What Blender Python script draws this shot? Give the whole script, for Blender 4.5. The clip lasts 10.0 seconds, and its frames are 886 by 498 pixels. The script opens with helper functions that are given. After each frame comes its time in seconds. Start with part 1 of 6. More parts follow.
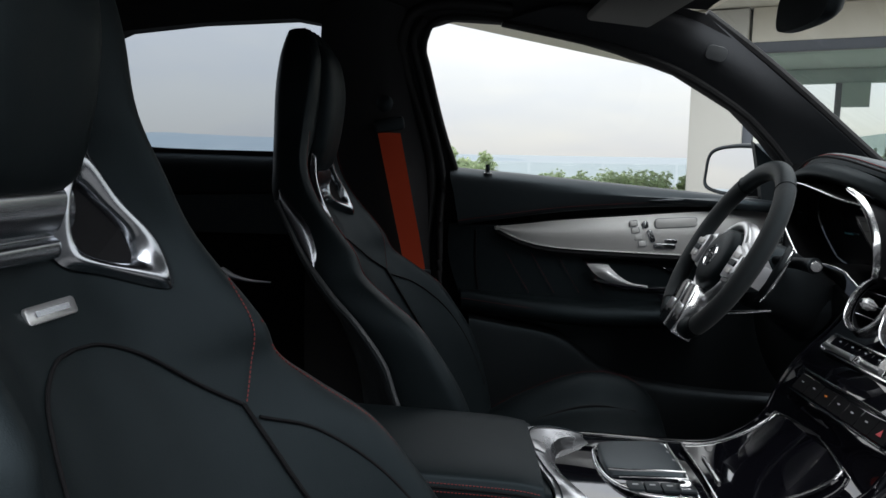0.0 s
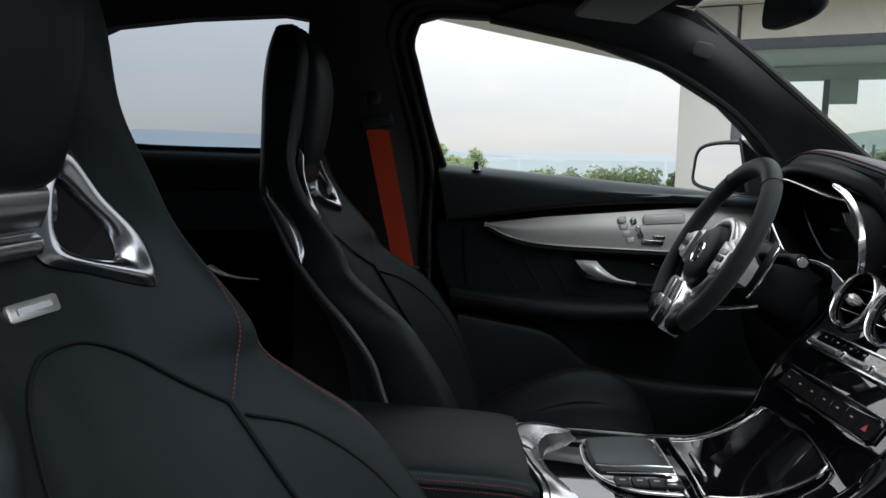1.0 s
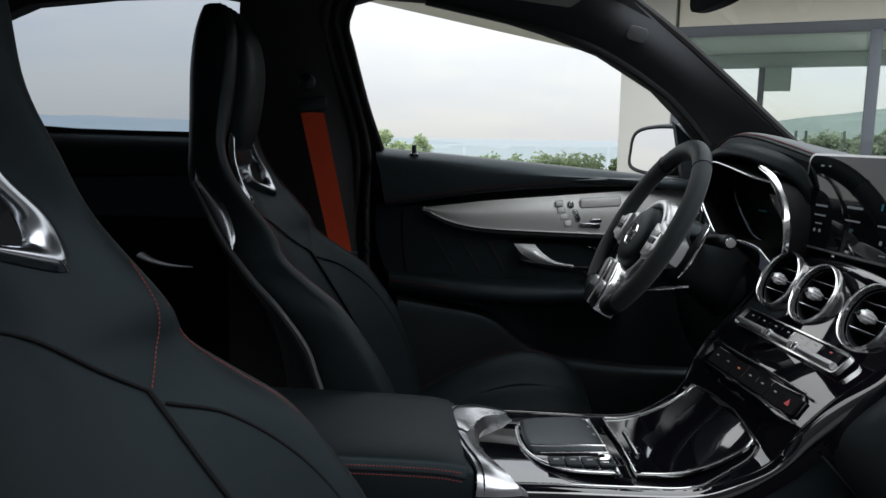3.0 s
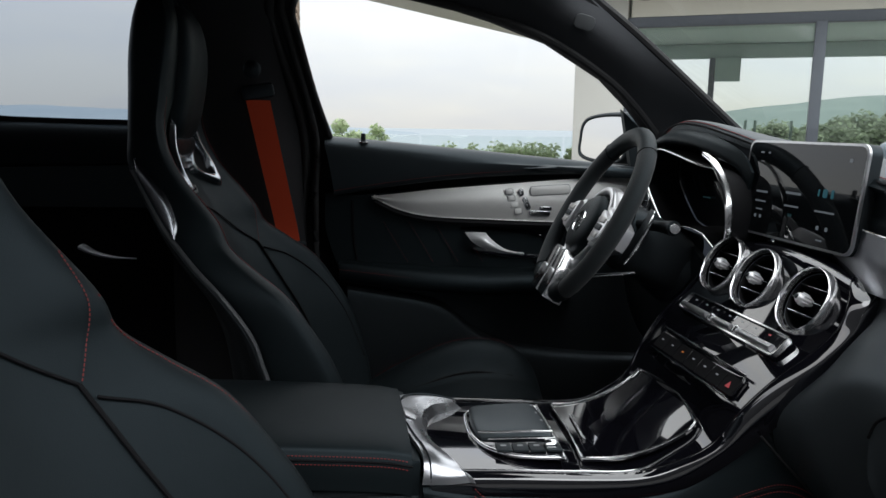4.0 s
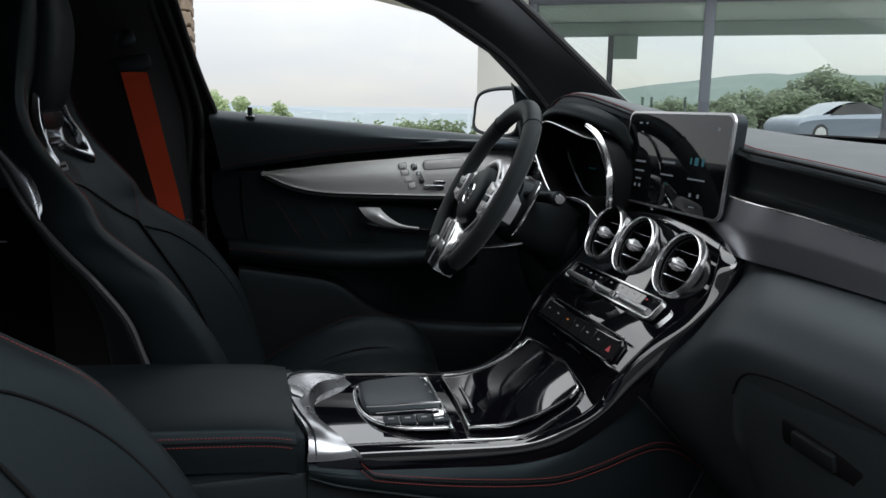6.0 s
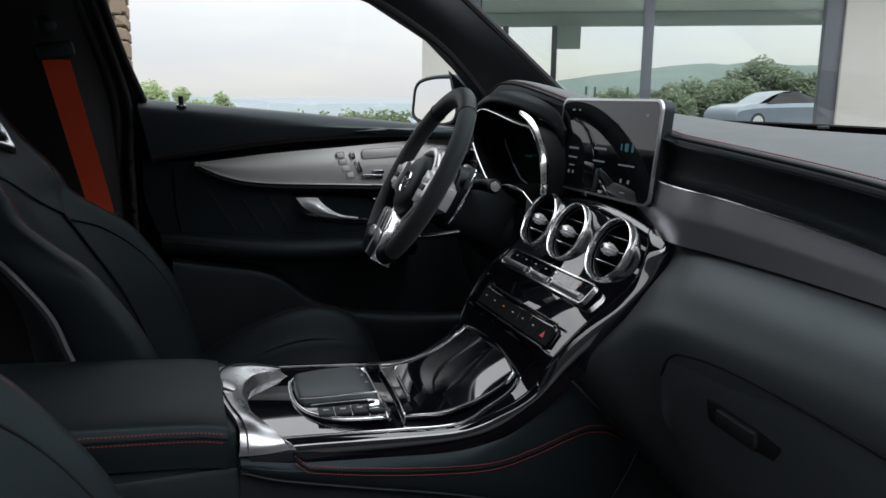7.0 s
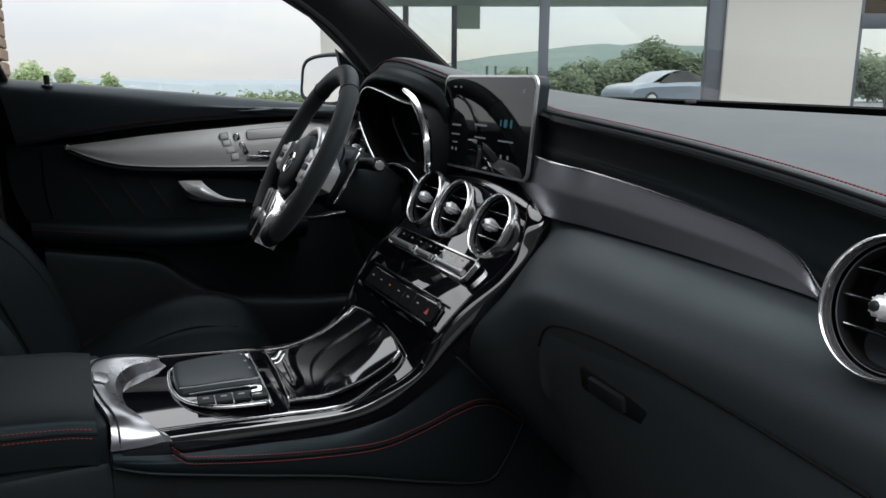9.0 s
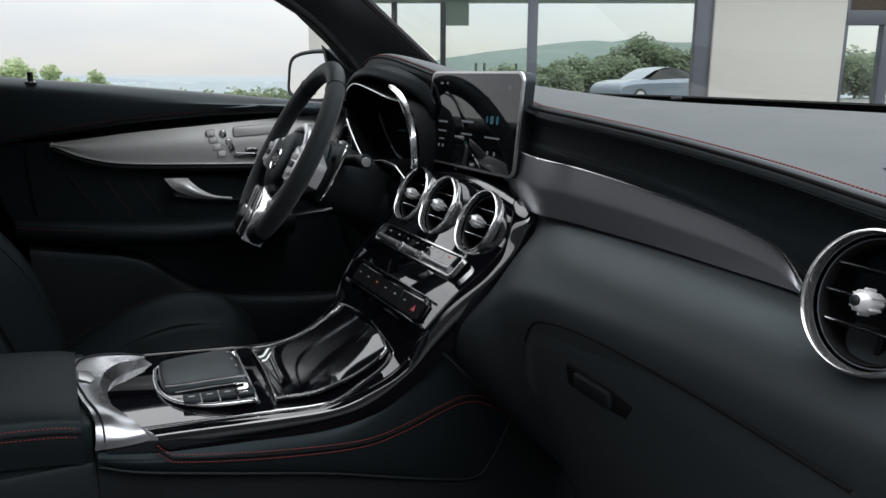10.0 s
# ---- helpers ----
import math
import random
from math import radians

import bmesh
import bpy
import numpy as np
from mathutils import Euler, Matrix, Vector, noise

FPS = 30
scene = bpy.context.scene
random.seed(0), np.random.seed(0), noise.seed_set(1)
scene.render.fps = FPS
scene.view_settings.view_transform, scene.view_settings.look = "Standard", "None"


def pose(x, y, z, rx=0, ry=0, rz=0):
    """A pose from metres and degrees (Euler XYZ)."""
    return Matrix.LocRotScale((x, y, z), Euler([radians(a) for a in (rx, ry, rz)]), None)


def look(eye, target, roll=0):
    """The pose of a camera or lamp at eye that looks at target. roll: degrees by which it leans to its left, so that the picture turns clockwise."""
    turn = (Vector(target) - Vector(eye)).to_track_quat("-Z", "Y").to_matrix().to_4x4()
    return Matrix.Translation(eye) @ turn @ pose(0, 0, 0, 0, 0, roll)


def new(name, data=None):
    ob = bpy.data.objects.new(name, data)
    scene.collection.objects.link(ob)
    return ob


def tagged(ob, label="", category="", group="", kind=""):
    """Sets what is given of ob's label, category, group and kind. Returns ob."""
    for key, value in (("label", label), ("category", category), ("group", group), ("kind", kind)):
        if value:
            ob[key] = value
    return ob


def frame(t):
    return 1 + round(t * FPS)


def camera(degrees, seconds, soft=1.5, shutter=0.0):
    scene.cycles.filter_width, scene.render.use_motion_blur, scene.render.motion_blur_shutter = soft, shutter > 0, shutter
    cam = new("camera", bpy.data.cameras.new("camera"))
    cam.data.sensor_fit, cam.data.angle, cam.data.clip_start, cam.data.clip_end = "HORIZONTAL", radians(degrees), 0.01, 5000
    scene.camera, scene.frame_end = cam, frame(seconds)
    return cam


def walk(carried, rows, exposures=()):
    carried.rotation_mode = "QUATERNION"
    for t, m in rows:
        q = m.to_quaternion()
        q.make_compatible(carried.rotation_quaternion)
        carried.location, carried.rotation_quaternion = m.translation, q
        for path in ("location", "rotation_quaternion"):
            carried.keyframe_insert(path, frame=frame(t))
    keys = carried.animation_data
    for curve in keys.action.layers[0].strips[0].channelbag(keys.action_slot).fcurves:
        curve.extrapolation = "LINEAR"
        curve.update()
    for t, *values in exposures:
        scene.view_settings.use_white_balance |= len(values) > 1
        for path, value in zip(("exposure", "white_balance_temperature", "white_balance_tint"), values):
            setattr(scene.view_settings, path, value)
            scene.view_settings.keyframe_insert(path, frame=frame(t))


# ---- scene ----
cam = camera(60.2, 10.0)
PATH = [
    (0, (-0.0210, -1.0638, 1.1667), (-0.0129, 0.9202, 0.9142), 0.97),
    (0.5, (-0.0198, -1.0634, 1.1673), (-0.0049, 0.9200, 0.9110), 0.99),
    (1, (-0.0167, -1.0630, 1.1662), (0.0160, 0.9197, 0.9062), 0.95),
    (1.5, (-0.0131, -1.0618, 1.1651), (0.0441, 0.9197, 0.8993), 0.98),
    (2, (-0.0084, -1.0606, 1.1643), (0.0808, 0.9187, 0.8910), 0.98),
    (2.5, (-0.0034, -1.0582, 1.1625), (0.1217, 0.9180, 0.8808), 0.95),
    (4, (0.0218, -1.0513, 1.1563), (0.3007, 0.9038, 0.8405), 0.87),
    (4.5, (0.0308, -1.0504, 1.1541), (0.3657, 0.8939, 0.8259), 0.85),
    (5, (0.0404, -1.0498, 1.1520), (0.4340, 0.8803, 0.8060), 0.80),
    (6.5, (0.0710, -1.0495, 1.1452), (0.6381, 0.8306, 0.7661), 0.63),
    (7, (0.0828, -1.0506, 1.1431), (0.7151, 0.8060, 0.7520), 0.53),
    (7.5, (0.0929, -1.0517, 1.1417), (0.7881, 0.7804, 0.7417), 0.53),
    (8, (0.1042, -1.0555, 1.1417), (0.8627, 0.7488, 0.7305), 0.47),
    (8.5, (0.1130, -1.0569, 1.1399), (0.9240, 0.7214, 0.7162), 0.40),
    (9, (0.1198, -1.0579, 1.1379), (0.9702, 0.6987, 0.7007), 0.30),
    (9.5, (0.1234, -1.0588, 1.1373), (0.9902, 0.6884, 0.6947), 0.27),
    (10, (0.1242, -1.0594, 1.1372), (0.9976, 0.6839, 0.6925), 0.25),
]
walk(cam, [(t, look(eye, target, roll)) for t, eye, target, roll in PATH], [(0.0, 0.40, 5800, 8), (10.0, 0.38, 5800, 8)])

# ---- world and light ----
world = bpy.data.worlds.new("overcast_sky")
scene.world = world
world.use_nodes = True
wn, wl = world.node_tree.nodes, world.node_tree.links
wn.clear()
w_out = wn.new("ShaderNodeOutputWorld")
w_bg = wn.new("ShaderNodeBackground")
w_sky = wn.new("ShaderNodeTexSky")
w_sky.sky_type, w_sky.sun_disc = "NISHITA", False
w_sky.sun_elevation, w_sky.sun_rotation = radians(40), radians(60)
w_co = wn.new("ShaderNodeTexCoord")
w_map = wn.new("ShaderNodeMapping")
w_map.inputs["Scale"].default_value = (1.0, 1.0, 5.0)
w_noise = wn.new("ShaderNodeTexNoise")
w_noise.inputs["Scale"].default_value, w_noise.inputs["Detail"].default_value = 2.6, 7.0
w_noise.inputs["Roughness"].default_value = 0.55
w_ramp = wn.new("ShaderNodeValToRGB")
w_ramp.color_ramp.elements[0].position, w_ramp.color_ramp.elements[0].color = 0.36, (0.87, 0.81, 0.775, 1)
w_ramp.color_ramp.elements[1].position, w_ramp.color_ramp.elements[1].color = 0.60, (0.99, 0.895, 0.79, 1)
w_scale = wn.new("ShaderNodeVectorMath")
w_scale.operation, w_scale.inputs[3].default_value = "SCALE", 0.10
w_mix = wn.new("ShaderNodeMixRGB")
w_mix.inputs["Fac"].default_value = 0.88
wl.new(w_co.outputs["Generated"], w_map.inputs["Vector"])
wl.new(w_map.outputs["Vector"], w_noise.inputs["Vector"])
wl.new(w_noise.outputs["Fac"], w_ramp.inputs["Fac"])
wl.new(w_sky.outputs["Color"], w_scale.inputs[0])
wl.new(w_scale.outputs[0], w_mix.inputs["Color1"])
wl.new(w_ramp.outputs["Color"], w_mix.inputs["Color2"])
wl.new(w_mix.outputs["Color"], w_bg.inputs["Color"])
w_sep, w_rise = wn.new("ShaderNodeSeparateXYZ"), wn.new("ShaderNodeMapRange")
w_rise.inputs["From Min"].default_value, w_rise.inputs["From Max"].default_value = 0.0, 1.0
w_rise.inputs["To Min"].default_value, w_rise.inputs["To Max"].default_value = 0.75, 2.55
wl.new(w_co.outputs["Generated"], w_sep.inputs["Vector"])
wl.new(w_sep.outputs["Z"], w_rise.inputs["Value"])
wl.new(w_rise.outputs["Result"], w_bg.inputs["Strength"])
wl.new(w_bg.outputs["Background"], w_out.inputs["Surface"])
sun = new("sun", bpy.data.lights.new("sun", "SUN"))
sun.data.energy, sun.data.angle, sun.data.color = 1.3, radians(52), (1.0, 0.96, 0.9)
sun.matrix_world = look((1.5, -6, 6), (0, 0, 0))


# ---- materials ----
def material(name, colour, rough=0.5, metal=0.0, second=None, scale=40.0, bump=0.0, bump_scale=400.0, coat=0.0, spec=0.5,
             stretch=(1, 1, 1), rough_vary=0.0, sheen=0.0, emit=None, emit_power=0.0, tint=None):
    m = bpy.data.materials.new(name)
    m.use_nodes = True
    n, l = m.node_tree.nodes, m.node_tree.links
    b = n["Principled BSDF"]
    b.inputs["Base Color"].default_value = (*colour, 1)
    b.inputs["Roughness"].default_value, b.inputs["Metallic"].default_value = rough, metal
    b.inputs["Coat Weight"].default_value, b.inputs["Coat Roughness"].default_value = coat, 0.02
    b.inputs["Specular IOR Level"].default_value = spec
    b.inputs["Sheen Weight"].default_value = sheen
    co = n.new("ShaderNodeTexCoord")
    mp = n.new("ShaderNodeMapping")
    mp.inputs["Scale"].default_value = stretch
    l.new(co.outputs["Object"], mp.inputs["Vector"])
    if second:
        t = n.new("ShaderNodeTexNoise")
        t.inputs["Scale"].default_value, t.inputs["Detail"].default_value = scale, 5
        l.new(mp.outputs["Vector"], t.inputs["Vector"])
        mx = n.new("ShaderNodeMixRGB")
        mx.inputs["Color1"].default_value, mx.inputs["Color2"].default_value = (*colour, 1), (*second, 1)
        l.new(t.outputs["Fac"], mx.inputs["Fac"])
        l.new(mx.outputs["Color"], b.inputs["Base Color"])
    if rough_vary:
        t = n.new("ShaderNodeTexNoise")
        t.inputs["Scale"].default_value, t.inputs["Detail"].default_value = 14, 4
        l.new(mp.outputs["Vector"], t.inputs["Vector"])
        r = n.new("ShaderNodeMapRange")
        r.inputs["To Min"].default_value, r.inputs["To Max"].default_value = max(0.01, rough - rough_vary), rough + rough_vary
        l.new(t.outputs["Fac"], r.inputs["Value"])
        l.new(r.outputs["Result"], b.inputs["Roughness"])
    if bump:
        v = n.new("ShaderNodeTexVoronoi")
        v.inputs["Scale"].default_value = bump_scale
        t = n.new("ShaderNodeTexNoise")
        t.inputs["Scale"].default_value = bump_scale * 0.13
        ad = n.new("ShaderNodeMath")
        bp = n.new("ShaderNodeBump")
        bp.inputs["Strength"].default_value, bp.inputs["Distance"].default_value = bump, 0.001
        l.new(mp.outputs["Vector"], v.inputs["Vector"])
        l.new(mp.outputs["Vector"], t.inputs["Vector"])
        l.new(v.outputs["Distance"], ad.inputs[0])
        l.new(t.outputs["Fac"], ad.inputs[1])
        l.new(ad.outputs[0], bp.inputs["Height"])
        l.new(bp.outputs["Normal"], b.inputs["Normal"])
    if tint:
        b.inputs["Specular Tint"].default_value = (*tint, 1)
    if emit:
        b.inputs["Emission Color"].default_value, b.inputs["Emission Strength"].default_value = (*emit, 1), emit_power
    return m


def pane(name, tint, gloss=1.0, rough=0.0):
    m = bpy.data.materials.new(name)
    m.use_nodes = True
    n, l = m.node_tree.nodes, m.node_tree.links
    n.clear()
    out, mix = n.new("ShaderNodeOutputMaterial"), n.new("ShaderNodeMixShader")
    tr, gl, fr = n.new("ShaderNodeBsdfTransparent"), n.new("ShaderNodeBsdfGlossy"), n.new("ShaderNodeLayerWeight")
    tr.inputs["Color"].default_value = (*tint, 1)
    gl.inputs["Roughness"].default_value = rough
    fr.inputs["Blend"].default_value = 0.5
    pw, mr = n.new("ShaderNodeMath"), n.new("ShaderNodeMapRange")
    pw.operation, pw.inputs[1].default_value = "POWER", 4.0
    mr.inputs["To Min"].default_value, mr.inputs["To Max"].default_value = 0.045 * gloss, 0.8
    l.new(fr.outputs["Facing"], pw.inputs[0])
    l.new(pw.outputs[0], mr.inputs["Value"])
    l.new(mr.outputs["Result"], mix.inputs["Fac"])
    l.new(tr.outputs[0], mix.inputs[1])
    l.new(gl.outputs[0], mix.inputs[2])
    l.new(mix.outputs[0], out.inputs["Surface"])
    return m


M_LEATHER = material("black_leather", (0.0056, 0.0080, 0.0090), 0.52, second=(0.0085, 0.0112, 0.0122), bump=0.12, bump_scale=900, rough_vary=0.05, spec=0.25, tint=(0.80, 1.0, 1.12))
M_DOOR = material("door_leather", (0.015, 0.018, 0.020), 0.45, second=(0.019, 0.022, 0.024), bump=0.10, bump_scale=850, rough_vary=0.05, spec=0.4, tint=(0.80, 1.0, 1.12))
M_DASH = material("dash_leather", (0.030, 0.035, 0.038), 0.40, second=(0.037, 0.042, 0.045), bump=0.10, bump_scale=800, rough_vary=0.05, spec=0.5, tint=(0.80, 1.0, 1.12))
M_SUEDE = material("black_suede", (0.016, 0.018, 0.019), 0.75, second=(0.024, 0.026, 0.027), scale=90, bump=0.12, bump_scale=1500, spec=0.25, sheen=0.15, tint=(0.80, 1.0, 1.12))
M_PLASTIC = material("black_plastic", (0.0085, 0.0092, 0.0098), 0.5, second=(0.011, 0.0118, 0.0125), bump=0.08, bump_scale=1300, rough_vary=0.06, spec=0.4, tint=(0.80, 1.0, 1.12))
M_LINING = material("black_headliner", (0.030, 0.030, 0.032), 0.95, second=(0.038, 0.038, 0.040), scale=300, bump=0.1, bump_scale=1600, spec=0.15)
M_PILLAR = material("dark_pillar_trim", (0.036, 0.038, 0.042), 0.85, second=(0.044, 0.046, 0.050), scale=250, bump=0.1, bump_scale=1400, spec=0.25)
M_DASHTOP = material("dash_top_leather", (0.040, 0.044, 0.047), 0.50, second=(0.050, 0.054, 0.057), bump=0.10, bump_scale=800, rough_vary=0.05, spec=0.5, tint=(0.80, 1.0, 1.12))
M_GLOSS = material("piano_black", (0.004, 0.004, 0.006), 0.025, spec=0.5, coat=0.8, rough_vary=0.012)
M_GLOSS.node_tree.nodes["Principled BSDF"].inputs["IOR"].default_value = 1.75
M_GLOSS.node_tree.nodes["Principled BSDF"].inputs["Coat IOR"].default_value = 1.6
M_CHROME = material("chrome", (0.90, 0.905, 0.915), 0.17, 1.0, rough_vary=0.05)
M_SATIN = material("satin_aluminium", (0.66, 0.67, 0.69), 0.32, 0.9, second=(0.72, 0.72, 0.73), scale=60, stretch=(1, 1, 30), bump=0.03, bump_scale=300, rough_vary=0.06)
M_TRIM = material("brushed_aluminium", (0.66, 0.655, 0.64), 0.42, 0.35, second=(0.60, 0.595, 0.58), scale=30, stretch=(2, 1, 60), bump=0.03, bump_scale=250, rough_vary=0.05)
M_DARKTRIM = material("dark_brushed_metal", (0.42, 0.43, 0.46), 0.30, 0.8, second=(0.36, 0.37, 0.40), scale=40, stretch=(60, 2, 60), rough_vary=0.04)
M_RED = material("red_thread", (0.19, 0.020, 0.018), 0.7, second=(0.13, 0.014, 0.013), scale=200)
M_BELT = material("red_webbing", (0.62, 0.075, 0.025), 0.72, second=(0.54, 0.060, 0.02), scale=500, stretch=(1, 1, 6), bump=0.25, bump_scale=700, spec=0.2)
M_SCREEN = material("screen_glass", (0.006, 0.007, 0.008), 0.03, coat=0.4, spec=0.4)
M_DEEP = material("deep_black", (0.005, 0.005, 0.006), 0.7, second=(0.008, 0.008, 0.009), scale=100, spec=0.15)
M_RUBBER = material("seal_rubber", (0.016, 0.016, 0.017), 0.6, second=(0.022, 0.022, 0.023), scale=80, spec=0.35)
M_CARPET = material("black_carpet", (0.010, 0.010, 0.011), 1.0, second=(0.018, 0.018, 0.019), scale=500, bump=0.5, bump_scale=900, spec=0.1)
M_GLYPH = material("grey_print", (0.42, 0.43, 0.45), 0.5, second=(0.36, 0.37, 0.39), scale=60)
M_HAZARD = material("red_symbol", (0.45, 0.07, 0.08), 0.5, emit=(0.9, 0.12, 0.1), emit_power=0.04)
M_AMBER = material("amber_symbol", (0.5, 0.16, 0.02), 0.5, emit=(1.0, 0.30, 0.03), emit_power=0.10)
M_UI = material("lit_interface", (0.02, 0.02, 0.02), 0.3, emit=(0.62, 0.66, 0.68), emit_power=0.09)
M_UITEAL = material("teal_interface", (0.01, 0.02, 0.02), 0.3, emit=(0.02, 0.16, 0.18), emit_power=0.05)
M_UIBLUE = material("blue_interface", (0.01, 0.02, 0.03), 0.3, emit=(0.05, 0.38, 0.45), emit_power=0.09)
M_MIRROR = material("mirror_glass", (0.9, 0.9, 0.9), 0.01, 1.0)
M_CARPAINT = material("dark_car_paint", (0.035, 0.042, 0.055), 0.3, 0.4, coat=0.8, rough_vary=0.03)
M_GLASS = pane("clear_glass", (0.95, 0.97, 0.96), 0.5)
M_TINTED = pane("tinted_glass", (0.47, 0.515, 0.56), 0.5)
M_HOUSEGLASS = pane("green_house_glass", (0.985, 0.998, 0.99), 0.6)
M_WSCREEN = pane("windscreen_glass", (0.95, 0.98, 0.965), 0.35)
M_WALL = material("cream_render", (0.60, 0.59, 0.545), 0.9, second=(0.565, 0.555, 0.51), scale=6, bump=0.2, bump_scale=120)
M_SOFFIT = material("cream_soffit", (0.76, 0.72, 0.62), 0.9, second=(0.71, 0.68, 0.59), scale=3, bump=0.1, bump_scale=90)
M_RING = material("satin_vent_ring", (0.86, 0.86, 0.87), 0.15, 0.92, rough_vary=0.04)
M_BAR = material("dark_polished_steel", (0.46, 0.48, 0.51), 0.20, 1.0, second=(0.40, 0.42, 0.45), scale=25, rough_vary=0.06)
M_SHADEWALL = material("dark_shade_wall", (0.085, 0.088, 0.09), 0.9, second=(0.11, 0.113, 0.116), scale=3, bump=0.2, bump_scale=90)
# Tree colour is greyed and lifted to carry the haze in front.
M_TREE = material("hazed_tree_leaves", (0.17, 0.205, 0.145), 0.8, second=(0.24, 0.27, 0.20), scale=1.0, spec=0.2)
M_VISOR = material("grey_visor_cloth", (0.22, 0.215, 0.205), 0.9, second=(0.19, 0.185, 0.175), scale=200)
M_STEEL = material("grey_window_frame", (0.10, 0.11, 0.13), 0.5, 0.2, second=(0.12, 0.13, 0.15), scale=20)
M_CEIL = material("grey_green_ceiling", (0.37, 0.46, 0.42), 0.85, second=(0.33, 0.42, 0.385), scale=2)
M_PAVE = material("grey_paving", (0.17, 0.17, 0.167), 0.9, second=(0.13, 0.13, 0.128), scale=1.5, bump=0.3, bump_scale=30)
# Distance haze is mixed into the sea and both hill colours.
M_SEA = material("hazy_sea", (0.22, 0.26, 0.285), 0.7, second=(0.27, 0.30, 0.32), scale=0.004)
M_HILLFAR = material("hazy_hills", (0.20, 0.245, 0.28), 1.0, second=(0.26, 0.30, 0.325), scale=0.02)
M_HILL = material("hazy_green_hill", (0.11, 0.15, 0.135), 1.0, second=(0.155, 0.19, 0.175), scale=0.05)
# Leaf colour is paler than foliage, with the haze painted in.
M_LEAF = material("hazed_bush_leaves", (0.36, 0.44, 0.26), 0.7, second=(0.50, 0.57, 0.38), scale=3.0, spec=0.3)
M_BARK = material("bark", (0.10, 0.075, 0.05), 0.95, second=(0.06, 0.045, 0.03), scale=20, bump=0.5, bump_scale=60)
M_STONE = material("brown_stone", (0.20, 0.145, 0.10), 0.95, second=(0.30, 0.24, 0.18), scale=9, bump=0.6, bump_scale=60)
M_MORTAR = material("mortar", (0.16, 0.14, 0.12), 1.0, second=(0.22, 0.20, 0.17), scale=30, bump=0.4, bump_scale=90)
M_SILVERCAR = material("silver_blue_paint", (0.19, 0.22, 0.27), 0.28, 0.5, second=(0.17, 0.20, 0.25), scale=2, coat=0.6)
M_PIPING = material("grey_piping", (0.10, 0.105, 0.11), 0.45, second=(0.08, 0.084, 0.088), scale=60, rough_vary=0.05)
M_KNOB = material("satin_knob", (0.82, 0.82, 0.83), 0.30, 0.35, second=(0.76, 0.76, 0.77), scale=40, rough_vary=0.05)
M_YOKE = material("brushed_yoke_metal", (0.50, 0.51, 0.535), 0.28, 0.95, second=(0.54, 0.55, 0.57), scale=9, rough_vary=0.04)
M_TYRE = material("tyre_rubber", (0.02, 0.02, 0.02), 0.85, second=(0.03, 0.03, 0.03), scale=30)


for leaf_mat, glow in ((M_LEAF, (0.60, 0.68, 0.44)), (M_TREE, (0.28, 0.34, 0.22))):
    n_, l_ = leaf_mat.node_tree.nodes, leaf_mat.node_tree.links
    lt, lm = n_.new("ShaderNodeBsdfTranslucent"), n_.new("ShaderNodeMixShader")
    lt.inputs["Color"].default_value, lm.inputs["Fac"].default_value = (*glow, 1), 0.62
    l_.new(n_["Principled BSDF"].outputs[0], lm.inputs[1])
    l_.new(lt.outputs[0], lm.inputs[2])
    l_.new(lm.outputs[0], n_["Material Output"].inputs["Surface"])

# ---- mesh helpers ----
def spline(pts, n, closed=False):
    p = np.array(pts, float)
    k = len(p)
    if k == 2 and not closed:
        return p[0] + (p[1] - p[0]) * np.linspace(0, 1, n)[:, None]
    if closed:
        q = np.vstack([p[-1], p, p[0], p[1]])
        t = np.arange(n) / n * k
    else:
        q = np.vstack([2 * p[0] - p[1], p, 2 * p[-1] - p[-2]])
        t = np.linspace(0, k - 1, n)
    i = np.minimum(t.astype(int), (k if closed else k - 1) - 1)
    f = (t - i)[:, None]
    a, b, c, d = q[i], q[i + 1], q[i + 2], q[i + 3]
    return 0.5 * (2 * b + (c - a) * f + (2 * a - 5 * b + 4 * c - d) * f ** 2 + (3 * b - a - 3 * c + d) * f ** 3)


def put(name, verts, faces, mat, parent=None, smooth=True, label="", sharp=None):
    me = bpy.data.meshes.new(name)
    me.from_pydata([tuple(map(float, v)) for v in verts], [], [tuple(map(int, f)) for f in faces])
    me.validate()
    bm = bmesh.new()
    bm.from_mesh(me)
    bmesh.ops.recalc_face_normals(bm, faces=bm.faces)
    for f in bm.faces:
        f.smooth = smooth
    if smooth:
        for e in bm.edges:
            if len(e.link_faces) == 2 and e.calc_face_angle(0) > radians(sharp or 40):
                e.smooth = False
    bm.to_mesh(me)
    bm.free()
    me.materials.append(mat)
    ob = new(name, me)
    if parent:
        ob.parent = parent
    return tagged(ob, label)


def part(name, bm, mat, parent, label="", smooth=True):
    me = bpy.data.meshes.new(name)
    bmesh.ops.recalc_face_normals(bm, faces=bm.faces)
    for f in bm.faces:
        f.smooth = smooth
    if smooth:
        for e in bm.edges:
            if len(e.link_faces) == 2 and e.calc_face_angle(0) > radians(40):
                e.smooth = False
    bm.to_mesh(me)
    bm.free()
    me.materials.append(mat)
    ob = new(name, me)
    if parent:
        ob.parent = parent
    return tagged(ob, label)


def thing(name, label, category, at=(0, 0, 0), group="", kind=""):
    ob = new(name)
    ob.empty_display_size = 0.05
    ob.location = at
    return tagged(ob, label, category, group, kind)


